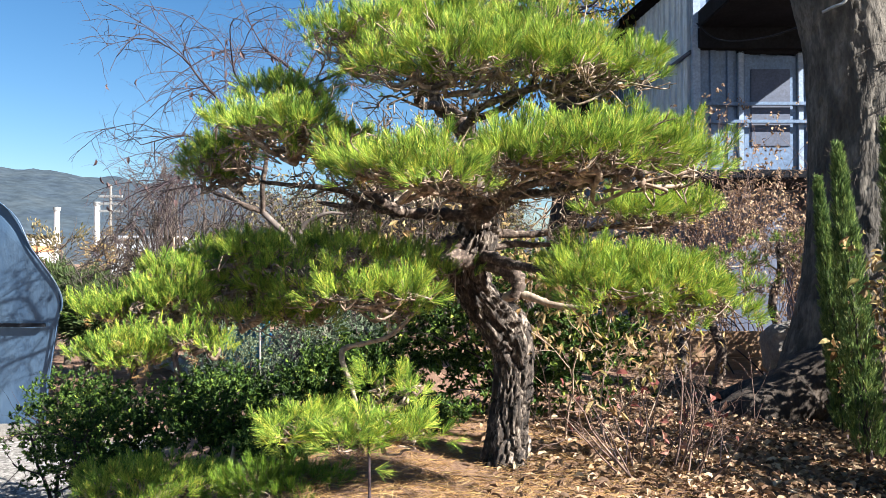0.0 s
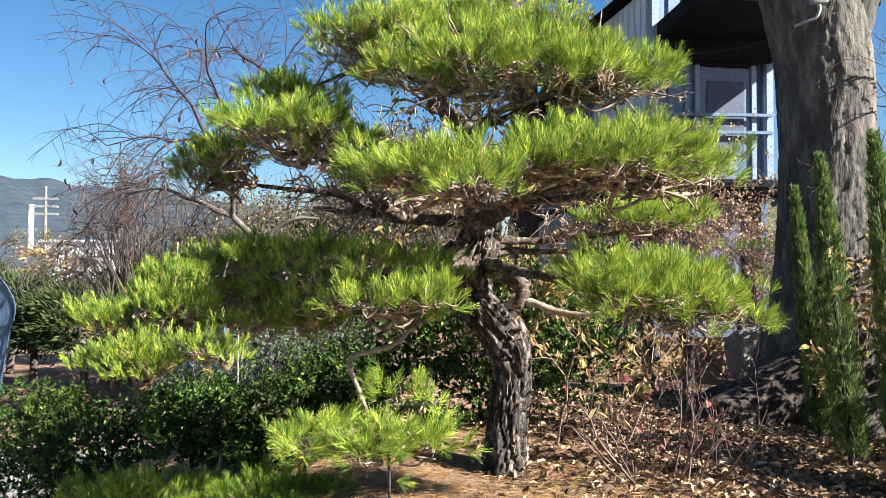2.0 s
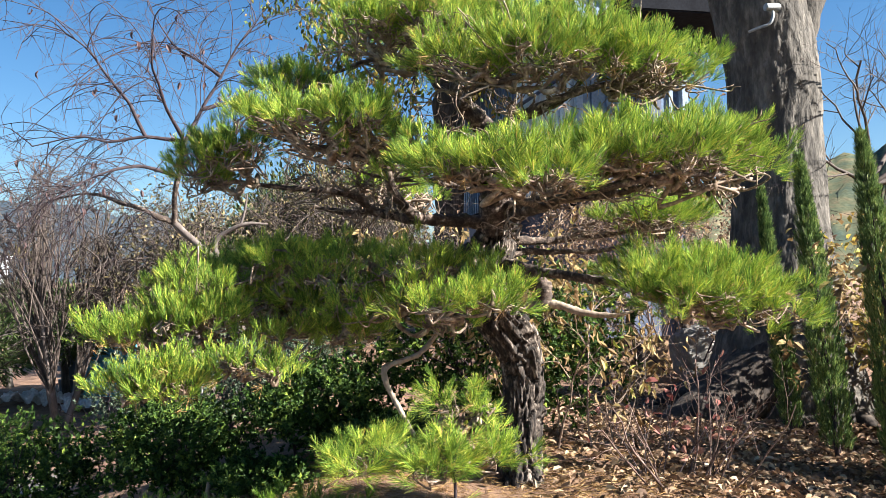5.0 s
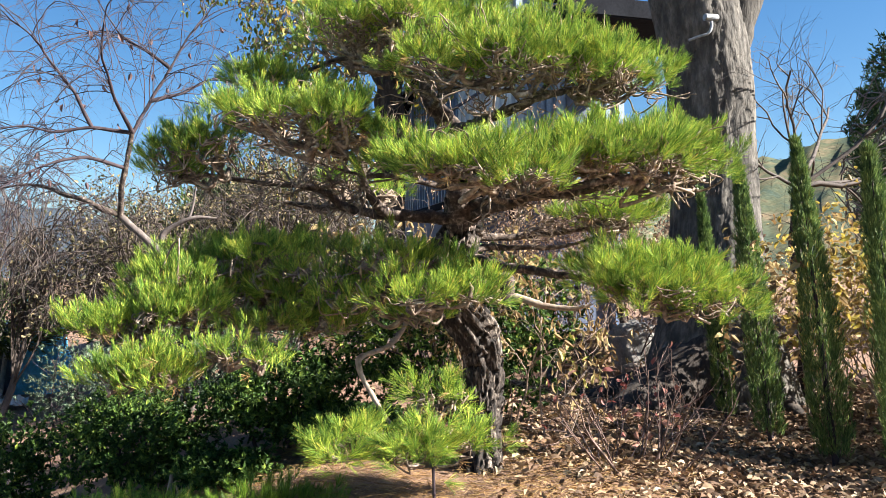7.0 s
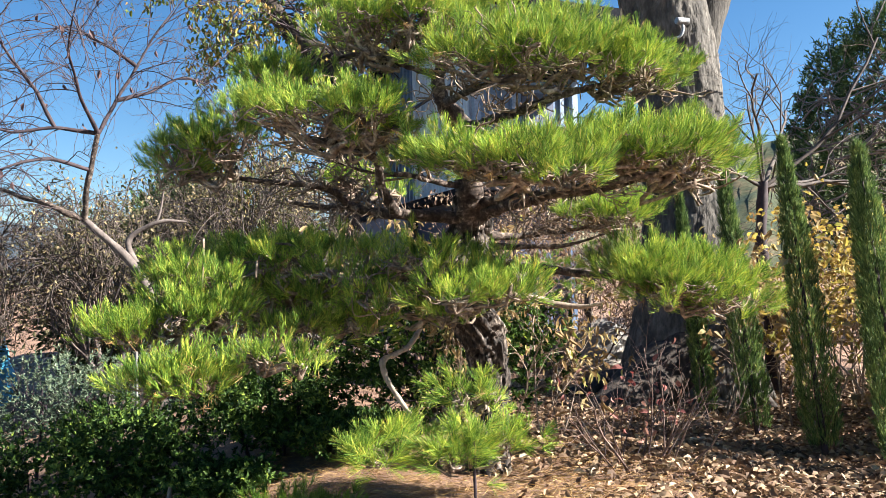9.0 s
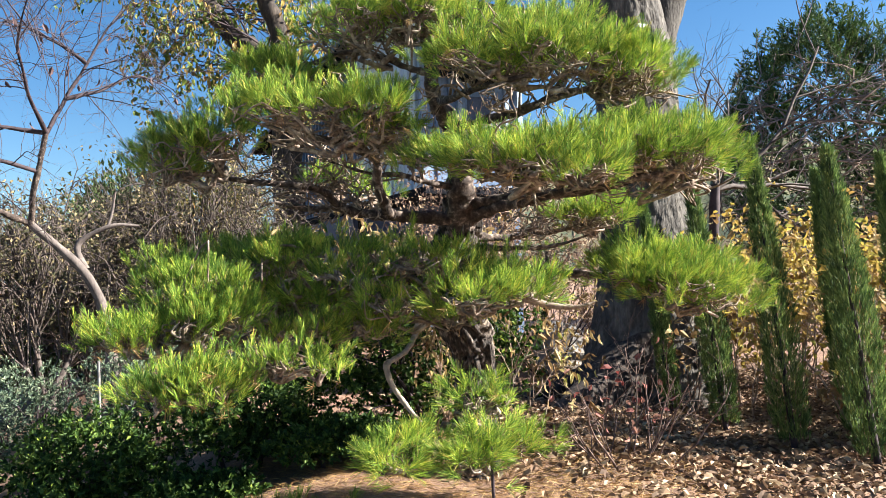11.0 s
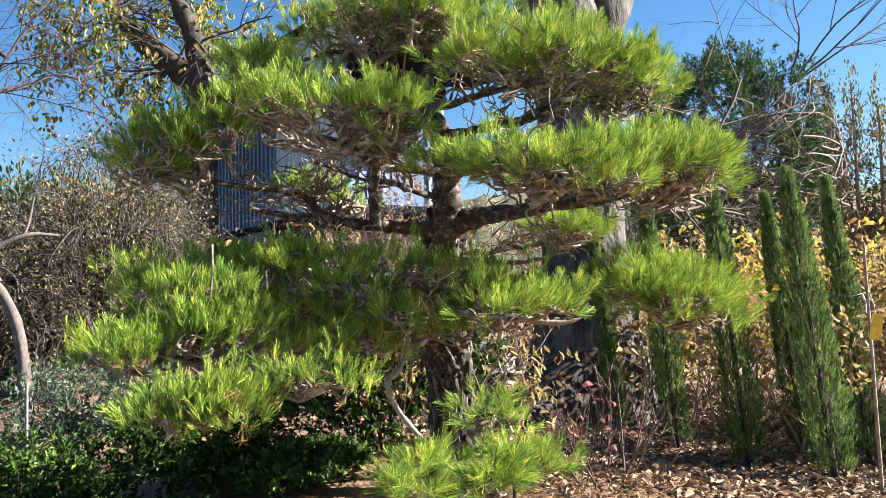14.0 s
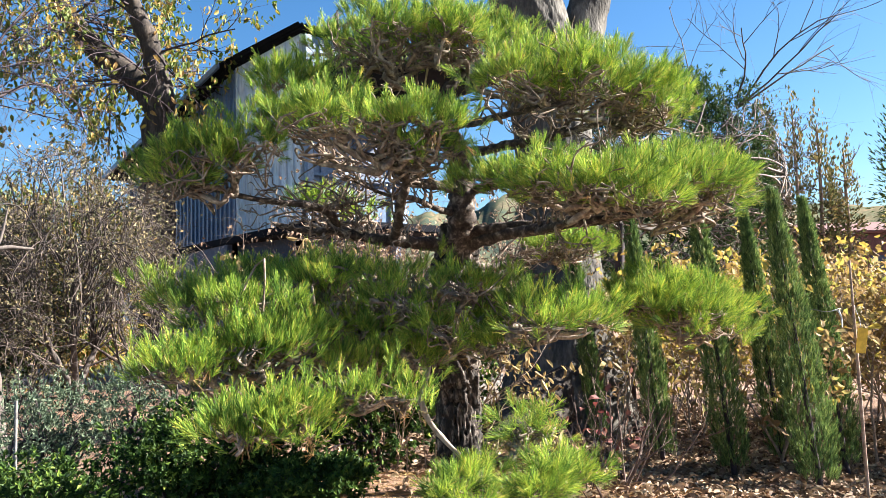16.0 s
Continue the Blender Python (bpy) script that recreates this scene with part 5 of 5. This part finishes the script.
# ---- the raised hut ----
def hut():
    t = thing("hut", "raised metal-clad hut with corrugated roof, porch and blue-grey walls", "building", (4.2, 13.0, on_ground(4.2, 13)))
    o = np.array((4.2, 13.0, on_ground(4.2, 13)))

    def wall(a, b, z0, za, zb, mat, name, thick=0.12, label=""):
        """A wall from a to b whose top runs from za to zb."""
        a, b = np.array(a), np.array(b)
        l = np.linalg.norm(b - a)
        m = (a + b) / 2
        bm = box_bm(l, thick, 1.0, 0.0)
        for v in bm.verts:
            v.co.z = 0.0 if v.co.z < 0 else za + (zb - za) * (v.co.x / l + 0.5) - z0
        ob = part(name, bm, mat, t, label, (m[0] - o[0], m[1] - o[1], z0 - o[2]))
        ob.rotation_euler = (0, 0, math.atan2(b[1] - a[1], b[0] - a[0]))
        return ob, l

    # Angled face keeps bright siding; front and long walls have shade painted in.
    for a, b, n, za, zb, mat, rib_mat in (((3.72, 14.55), (4.2, 12.95), 9, 6.06, 6.34, metal_siding, metal_siding), ((4.2, 12.95), (6.3, 13.15), 7, 6.34, 6.3, blue_paint_and_shade, blue_paint_and_shade), ((3.72, 21), (3.72, 14.55), 30, 4.96, 6.04, blue_paint_and_shade, blue_paint_and_shade)):
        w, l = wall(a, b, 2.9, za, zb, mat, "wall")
        for k in range(n + 1):
            f = (0.03 + (l - 0.06) * k / n) / l
            part("rib", box_bm(0.1 if n == 7 else 0.05, 0.05, za + (zb - za) * f - 2.94, 0.006), rib_mat, w, "", (l * (f - 0.5), -0.075, (za + (zb - za) * f - 2.9) / 2))
        # Lower walls are navy, with the shade below the deck in the colour.
        wall((a[0] + 0.1, a[1] + 0.25), (b[0] - 0.1, b[1] + 0.25), o[2] - 0.1, 2.85, 2.85, navy_wall, "lower_wall", 0.1, "navy lower wall, darkened in colour for the shade under the deck")
    wall((6.3, 13.15), (6.5, 21), o[2] - 0.1, 6.3, 4.96, blue_paint_and_shade, "wall")
    wall((3.72, 21), (6.5, 21), o[2] - 0.1, 4.9, 4.9, blue_paint_and_shade, "wall")
    # Ceiling has its shade in the colour; widened rightwards to shade the front.
    part("porch_ceiling", box_bm(2.7, 2.0, 0.3, 0.02), dark_metal, t, "underside of the porch roof, its shade painted near-black", (5.6 - o[0], 11.85 - o[1], 5.55 - o[2]))
    # Beam made dark and tall to paint in shade along the wall's top.
    part("beam_and_shade", box_bm(2.05, 0.2, 0.34, 0.01), dark_metal, t, "", (5.27 - o[0], 12.82 - o[1], 5.23 - o[2]))
    part("floor_deck", box_bm(2.9, 9.4, 0.14, 0.02), dark_metal, t, "", (5.0 - o[0], 16.2 - o[1], 2.82 - o[2]))
    w = part("door", box_bm(0.9, 0.05, 1.95, 0.01), blue_paint_and_shade, t, "plain blue-grey door", (5.5 - o[0], 12.96 - o[1], 4.0 - o[2]))
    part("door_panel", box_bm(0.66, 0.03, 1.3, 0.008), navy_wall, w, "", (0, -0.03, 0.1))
    for dx in (-0.5, 0.5):
        part("door_jamb", box_bm(0.09, 0.1, 2.1, 0.008), pale_blue, w, "", (dx, -0.02, 0))
    part("lintel", box_bm(1.1, 0.1, 0.08, 0.008), dark_metal, w, "", (0, -0.02, 1.05))
    for z, y in ((4.15, 12.84), (3.85, 12.84)):
        part("rail", box_bm(2.05, 0.05, 0.06, 0.008), blue_paint_and_shade, t, "", (5.27 - o[0], y - o[1], z - o[2]))
    for x, y in ((4.22, 12.85), (6.28, 12.95)):
        part("post", box_bm(0.13, 0.13, 3.4, 0.01), pale_blue, t, "", (x - o[0], y - o[1], 4.6 - o[2]))
    part("handrail", tubes_mesh("handrail", [(np.array([(3.42, 14.45, 4.55), (3.78, 13.66, 4.78), (4.14, 12.84, 5.02)]) - o, np.full(3, 0.035))], 8), navy_wall, t, "dark slanting handrail")
    # corrugated roof, rising to the front
    n = 160
    v, f = [], []
    for s in (0, 1):
        for y, z, x0 in ((12.75, 6.45, 3.98), (14.6, 6.13, 3.36), (21.4, 4.95, 3.1)):
            for k, xx in enumerate(np.linspace(x0, 6.45, n)):
                v.append((xx - o[0], y - o[1], z + 0.02 * math.sin(k * math.pi / 2.5) - 0.03 * s - o[2]))
    for s in (0, 1):
        for r in (0, 1):
            b = (3 * s + r) * n
            for k in range(n - 1):
                f.append((b + k, b + k + 1, b + n + k + 1, b + n + k))
    part("roof", mesh_np("roof", v, f), dark_metal, t, "corrugated metal roof with deep overhang")
    fascia = part("fascia", box_bm(0.05, 6.9, 0.12, 0.006), blue_paint_and_shade, t, "", (3.2 - o[0], 18.0 - o[1], 5.48 - o[2]))
    fascia.rotation_euler = (-math.atan2(1.18, 6.8), 0, 0.038)


hut()


t = thing("cable", "thin dark cable sagging from the hut to the old tree", "cable", (4.21, 12.73, 5.46))
part("wire", tubes_mesh("wire", [(curve_through(np.array([(4.21, 12.73, 5.46), (4.13, 11.74, 4.94), (3.97, 10.45, 4.51), (3.79, 8.96, 4.13), (3.44, 7.46, 3.78), (3.2, 6.2, 3.52)]) - [4.21, 12.73, 5.46], 5), np.full(26, 0.011))], 6), dark_metal, t)


# ---- security camera on the old tree ----
def cctv():
    x, y, z = 3.16, 6.06, 3.62
    t = thing("security_camera", "small grey security camera on a curved bracket fixed to a tree", "camera", (x, y, z))
    bm = bmesh.new()
    bmesh.ops.create_cone(bm, cap_ends=True, segments=20, radius1=0.032, radius2=0.036, depth=0.13, matrix=Matrix.Rotation(radians(90), 4, "Y"))
    bmesh.ops.bevel(bm, geom=bm.edges[:], offset=0.006, segments=2, affect="EDGES")
    part("housing", bm, steel, t, "", (0.0, -0.06, 0.05))
    part("bracket", tubes_mesh("bracket", [(curve_through([(-0.11, 0.1, -0.11), (-0.09, -0.02, -0.11), (-0.03, -0.06, -0.09), (0.0, -0.07, -0.03), (0.0, -0.06, 0.04)], 5), np.full(21, 0.013))], 8), steel, t, "curved grey pipe arm")


cctv()


# ---- yard: plastic house, tarpaulin, far works ----
def tunnel():
    x, y = -6.42, 8.9
    z = on_ground(x, y)
    t = thing("plastic_tunnel", "arched garden tunnel covered with bluish translucent plastic sheet", "greenhouse", (x, y, z))
    prof = curve_through([(-1.9, 0.0), (-2.05, 1.2), (-1.5, 2.5), (0, 3.3), (1.32, 2.68), (1.68, 2.15), (2.02, 1.63), (1.97, 1.25), (1.88, 0.6), (1.82, -0.05)], 6)
    ys = np.array([0, 0.04, 2.0, 4.0])
    v = np.array([(a + 0.03 * math.sin(7 * b + 5 * q) - 0.62 * q, q, b) for q in ys for a, b in prof])
    n = len(prof)
    f = [(i * n + j, i * n + j + 1, (i + 1) * n + j + 1, (i + 1) * n + j) for i in range(len(ys) - 1) for j in range(n - 1)]
    part("cover", mesh_np("cover", v, f, True), film_sheet, t, "wrinkled plastic sheet")
    bm = bmesh.new()
    bm.faces.new([bm.verts.new((a * 0.995, 0.03 + 0.02 * math.sin(b * 3), b * 0.998)) for a, b in prof])
    bmesh.ops.triangulate(bm, faces=bm.faces[:])
    part("end_sheet", bm, film_sheet, t)
    part("hoop", tubes_mesh("hoop", [(np.array([(a * 1.003, -0.01, b) for a, b in prof]), np.full(n, 0.008))], 6), film_sheet, t)
    part("rail", box_bm(3.8, 0.04, 0.04, 0.004), dark_metal, t, "", (-0.05, -0.02, 1.28))
    part("base_board", box_bm(3.7, 0.05, 0.2, 0.005), concrete, t, "", (0, -0.03, 0.05))


tunnel()


def tarp(x, y, s, seed):
    z = on_ground(x, y)
    bm = bmesh.new()
    bmesh.ops.create_icosphere(bm, subdivisions=4, radius=1)
    for v in bm.verts:
        k = 1 + 0.35 * noise.noise(v.co * 1.8 + Vector((seed, 0, 0))) + 0.12 * noise.noise(v.co * 5)
        v.co = Vector((v.co.x * s[0], v.co.y * s[1], max(v.co.z, -0.35) * s[2])) * k
    bm.transform(Matrix.Translation((0, 0, 0.3 * s[2])))
    ob = part("tarpaulin", bm, tarp_blue, None, "", (x, y, z))
    tagged(ob, "heap covered with a crumpled bright blue tarpaulin", "tarpaulin")


tarp(-3.8, 15.0, (0.46, 0.4, 1.15), 5)


def works():
    z = on_ground(-50, 100)
    f = thing("factory", "long low white factory hall with an orange stripe, far off", "building", (-52, 92, z))
    part("hall", box_bm(9, 8, 5, 0.1), white_paint, f, "", (0, 0, 2.5))
    part("stripe", box_bm(9.1, 8.1, 0.8, 0.05), orange_paint, f, "orange stripe", (0, 0, 3.6))
    part("roof", box_bm(9.6, 8.6, 0.3, 0.05), dark_metal, f, "", (0, 0, 5.1))
    g = thing("grey_hall", "pale grey shed with a sloping roof, far off", "building", (-33, 88, z))
    part("hall", box_bm(7, 8, 4.6, 0.1), metal_siding, g, "", (0, 0, 2.6))
    part("roof", box_bm(7.6, 8.6, 0.3, 0.05), metal_siding, g, "", (0, 0, 4.75))
    for x, h in ((-43.3, 8.0), (-38.8, 8.6)):
        c = thing("chimney", "slim white chimney of the far works", "chimney", (x, 86.5, z), "chimneys")
        bm = bmesh.new()
        bmesh.ops.create_cone(bm, cap_ends=True, segments=16, radius1=0.34, radius2=0.3, depth=h)
        part("shaft", bm, white_paint, c, "", (0, 0, h / 2))
        bm = bmesh.new()
        bmesh.ops.create_cone(bm, cap_ends=True, segments=16, radius1=0.4, radius2=0.4, depth=0.4)
        part("rim", bm, steel, c, "", (0, 0, h))
    for x, y, h in ((-36.2, 84, 10.5), (-60.5, 104, 11)):
        p = thing("utility_pole", "concrete utility pole with crossarms", "utility pole", (x, y, z), "utility poles")
        bm = bmesh.new()
        bmesh.ops.create_cone(bm, cap_ends=True, segments=12, radius1=0.2, radius2=0.13, depth=h)
        part("pole", bm, concrete, p, "", (0, 0, h / 2))
        for k in range(3):
            part("crossarm", box_bm(2.6, 0.25, 0.25, 0.02), steel, p, "", (0, 0, h - 1.3 - 0.8 * k))


works()
for k, (x, y, h) in enumerate(((-6.2, 13.5, 1.7), (-5.1, 12.8, 1.6), (-4.3, 14.2, 1.8), (-7.4, 15.2, 1.8), (-5.9, 16.5, 1.9), (-8.8, 17, 2.0))):
    garden_tree("orchard_pine", x, y, 0.07, h * 0.9, (0, 0, h * 0.72), (0.9, 0.85, 0.55), 4200, 110 + k, far_leaf, (0.14, 0.035), "small trained evergreen in the nursery behind", grey_bark)
for k, (x, y) in enumerate(((-20.8, 42), (-19.0, 43.5), (-22.6, 43), (-16.8, 41), (-14, 43), (-26, 44), (-10, 44))):
    garden_tree("field_shrub", x, y, 0.1, 3.0, (0, 0, 2.4), (1.5, 1.2, 1.7), 560, 160 + k, tan_leaf if k % 2 else dull_leaf, (0.24, 0.1), "brownish bush at the edge of the far field", thicket_stem, cat="shrub")
for k, (x, y, h) in enumerate(((16.6, 12.0, 5.6), (17.3, 11.5, 6.2), (17.9, 11.1, 6.3), (18.4, 10.7, 5.9), (19.2, 10.4, 5.2), (20.2, 9.4, 4.8))):
    garden_tree("nursery_tree", x, y, 0.07, h, (0, 0, h * 0.6), (0.5, 0.5, h * 0.46), 2000, 130 + k, nursery_leaf, (0.12, 0.055), "slim young tree with olive autumn leaves", dry_stem, shell=0.15)
garden_tree("field_conifer", 15.5, 7.1, 0.16, 4.6, (0, 0, 3.4), (1.0, 1.0, 1.9), 6000, 141, far_leaf, (0.12, 0.035), "tall dark conifer at the far edge of the field", grey_bark)


def far_shed(x, y, turn):
    """A low shed with a shallow pitched roof."""
    z = on_ground(x, y)
    t = thing("far_shed", "low reddish brown shed beyond the field", "shed", (x, y, z))
    t.rotation_euler = (0, 0, turn)
    part("wall", box_bm(6.0, 3.0, 3.3, 0.02), shed_wall, t, "", (0, 0, 1.6))
    for side in (-1, 1):
        ob = part("roof", box_bm(6.4, 1.75, 0.1, 0.02), shed_wall, t, "", (0, side * 0.8, 3.5))
        ob.rotation_euler = (-side * 0.24, 0, 0)
    for k in range(4):
        part("window", box_bm(0.8, 0.06, 0.7, 0.01), navy_wall, t, "", (-2.2 + 1.45 * k, -1.52, 2.2))


shed_wall = grained("shed_wall", [(0.3, (0.1, 0.045, 0.045)), (0.7, (0.19, 0.09, 0.085))], 3, (1, 1, 0.3), 0.8, 0.2, 30)
far_shed(25.2, 11.9, -0.75)


def sapling_tag():
    """A yellow card and a pale ribbon tied to the stems."""
    t = thing("plant_tag", "yellow plastic tag hanging on a sapling stem", "tag", (2.25, 3.06, 1.2))
    ob = part("card", box_bm(0.06, 0.002, 0.14, 0.0006), tag_yellow, t)
    ob.rotation_euler = (0.1, 0.12, -0.6)
    part("string", tubes_mesh("string", [(np.array([[0, 0, 0.07], [0.01, 0.01, 0.12], [0.0, 0.03, 0.2]]), np.full(3, 0.0015))], 4), white_paint, t)
    part("stem", tubes_mesh("stem", [(np.array([[0.02, 0.03, on_ground(2.25, 3.06) - 1.25], [0.0, 0.03, -0.2], [-0.02, 0.03, 0.45]]), np.array([0.011, 0.009, 0.006]))], 6), dry_stem, t, "thin sapling stem")
    t = thing("ribbon", "pale blue plastic ribbon tied round a cypress", "ribbon", (3.17, 3.68, 1.36))
    a = np.linspace(0, 6.283, 17)
    part("loop", tubes_mesh("loop", [(np.stack([0.1 * np.cos(a), 0.1 * np.sin(a), 0.01 * np.sin(3 * a)], 1), np.full(17, 0.003))], 5), steel, t)
    part("tail", tubes_mesh("tail", [(np.array([[-0.03, -0.1, 0.0], [-0.02, -0.115, -0.05], [-0.03, -0.12, -0.12]]), np.array([0.008, 0.006, 0.004]))], 5), white_paint, t)


tag_yellow = grained("tag_yellow", [(0.3, (0.5, 0.33, 0.03)), (0.7, (0.62, 0.43, 0.05))], 4, None, 0.5, 0.0, 30)
sapling_tag()
for k, (x, y, top) in enumerate(((2.3, 7.6, 1.55), (2.8, 7.95, 1.6), (3.6, 8.3, 1.8), (1.6, 8.2, 1.5))):
    rng = np.random.default_rng(300 + k)
    z = on_ground(x, y)
    t = thing("garden_pine", "small trained pine with a crooked pale trunk and dark pads", "pine tree", (x, y, z), "small pines behind the bed")
    h = top - z
    part("trunk", rough_limb("trunk", [(0, 0, -0.05, 0.06), (0.06, 0, h * 0.25, 0.05), (-0.05, 0.03, h * 0.5, 0.045), (0.02, 0, h * 0.75, 0.035), (0, 0, h * 0.95, 0.02)], 12, 7, 0.3, 12, k), limb_bark, t)
    needle_pad(t, rng, [((0.05, 0, h - 0.1), (0.35, 0.3, 0.1)), ((-0.3, 0.1, h - 0.32), (0.28, 0.22, 0.08)), ((0.4, -0.1, h - 0.35), (0.28, 0.22, 0.08))], needle_dark, np.array((0, 0, h * 0.75)), density=200)


def boulder(x, y, z, s, seed, mat, label):
    bm = bmesh.new()
    bmesh.ops.create_icosphere(bm, subdivisions=4, radius=1)
    for v in bm.verts:
        q = v.co.copy()
        q = Vector([math.copysign(abs(c) ** 0.6, c) for c in q])
        k = 1 + 0.16 * noise.noise(q * 1.6 + Vector((seed, 0, 0))) + 0.06 * noise.noise(q * 6)
        v.co = Vector((q.x * s[0], q.y * s[1], q.z * s[2])) * k
    ob = part("boulder", bm, mat, None, "", (x, y, z))
    tagged(ob, label, "boulder", "boulders behind the root")


boulder(3.75, 8.35, 0.55, (0.28, 0.22, 0.3), 1, concrete, "rough pale grey boulder behind the tree root")
boulder(3.95, 8.05, 0.36, (0.2, 0.16, 0.15), 2, stone, "squarish tan stone block on the soil")
boulder(3.62, 7.95, 0.32, (0.2, 0.15, 0.11), 3, stone, "squarish tan stone block on the soil")
boulder(4.3, 8.3, 0.4, (0.26, 0.2, 0.22), 4, concrete, "rough pale grey boulder behind the tree root")
timber_wood = grained("timber_wood", [(0.3, (0.2, 0.12, 0.07)), (0.7, (0.36, 0.24, 0.15))], 6, (0.2, 1, 3), 0.85, 0.4, 40)
t = thing("timber_edging", "weathered brown timber boards edging the raised ground", "edging", (3.0, 8.8, on_ground(3.0, 8.8)))
for k in range(3):
    part("board", box_bm(2.6, 0.05, 0.145, 0.006), timber_wood, t, "", (0.03 * k, 0.0, 0.08 + 0.15 * k))


def yard_bits():
    x, y = -4.35, 15.0
    z = on_ground(x, y)
    t = thing("wrapped_stack", "stack of pots wrapped in cloudy grey-blue plastic", "stack", (x, y, z))
    for k in range(4):
        bm = bmesh.new()
        bmesh.ops.create_cone(bm, cap_ends=True, segments=18, radius1=0.27 - 0.01 * k, radius2=0.31, depth=0.3)
        for v in bm.verts:
            v.co += 0.04 * noise.noise_vector(v.co * 5 + Vector((k, 0, 0)))
        part("wrapped_pot", bm, film_sheet, t, "", (0.03 * math.sin(k * 2), 0, 0.14 + 0.31 * k))
    t = thing("leaning_pipe", "grey steel pipe leaning against the wrapped pots", "pipe", (-4.3, 14.5, z))
    part("tube", tubes_mesh("tube", [(np.array([[0, 0, -0.02], [0.05, 0.05, 0.55], [0.1, 0.1, 1.05]]), np.full(3, 0.035))], 10), steel, t)
    t = thing("plastic_hoop", "white plastic hoop lying in the grass", "hoop", (-4.6, 14.3, z))
    a = np.linspace(0, 6.283, 25)
    part("ring", tubes_mesh("ring", [(np.stack([np.cos(a) * 0.3, np.sin(a) * 0.25, 0.05 + 0.04 * np.sin(2 * a)], 1), np.full(25, 0.022))], 8), white_paint, t)


yard_bits()
for x, y, top, r, sd in ((-1.25, 6.6, 1.05, 0.36, 61), (-1.0, 6.95, 1.08, 0.34, 62), (-0.7, 6.4, 1.15, 0.34, 63), (-1.8, 7.2, 0.95, 0.4, 64), (-2.15, 7.6, 0.9, 0.42, 65)):
    z = on_ground(x, y)
    broadleaf(x, y, z, (0, 0, (top - z) * 0.55), (r, r, (top - z) * 0.5), 3600, sd, silver_leaf, "silvery grey-green shrub with tiny leaves", (0.035, 0.012), group="silvery shrubs")
t = thing("garden_post", "thin galvanised steel post in the bed", "post", (-1.42, 6.0, on_ground(-1.42, 6.0)))
part("tube", tubes_mesh("tube", [(np.array([[0, 0, -0.1], [0, 0, 0.4], [0, 0, 0.85]]), np.full(3, 0.009))], 10), concrete, t)
t = thing("prop_stake", "thin grey stake that props the lowest pine branch", "stake", (-0.29, 3.02, on_ground(-0.29, 3.02)))
part("rod", tubes_mesh("rod", [(np.array([[0, 0, -0.08], [0.004, 0, 0.2], [0.0, 0, 0.46]]), np.full(3, 0.006))], 8), twig_bark, t)


def pale_stems(x, y, top):
    """A clump of cut pale stems."""
    rng = np.random.default_rng(401)
    z = on_ground(x, y)
    t = thing("cut_stems", "clump of pale cut stems at the foot of a shrub", "stems", (x, y, z))
    for k in range(4):
        dx = -0.045 + 0.03 * k
        part("stem", rough_limb("stem", [(dx, 0, -0.05, 0.017), (dx + rng.normal(0, 0.01), 0, (top - z) * 0.5, 0.014), (dx + rng.normal(0, 0.015), 0, top - z - 0.04 * (k % 2), 0.011)], 8, 5, 0.3, 25, k), pale_bark, t)


pale_stems(-1.22, 4.7, 0.4)
for k, (x, y, sx) in enumerate(((-5.0, 14.4, 0.4), (-4.5, 14.0, 0.3), (-3.9, 13.2, 0.25))):
    z = on_ground(x, y)
    bm = bmesh.new()
    bmesh.ops.create_grid(bm, x_segments=18, y_segments=14, size=1)
    for v in bm.verts:
        v.co = Vector((v.co.x * sx, v.co.y * sx * 0.7, 0.1 + 0.16 * noise.noise(v.co * 2.3 + Vector((k, 0, 0))) + 0.06 * noise.noise(v.co * 6)))
    bmesh.ops.solidify(bm, geom=bm.faces[:], thickness=0.006)
    tagged(part("plastic_sheet", bm, white_paint, None, "", (x, y, z)), "crumpled white plastic sheet lying on the bare soil", "plastic sheet", "discarded plastic sheets")
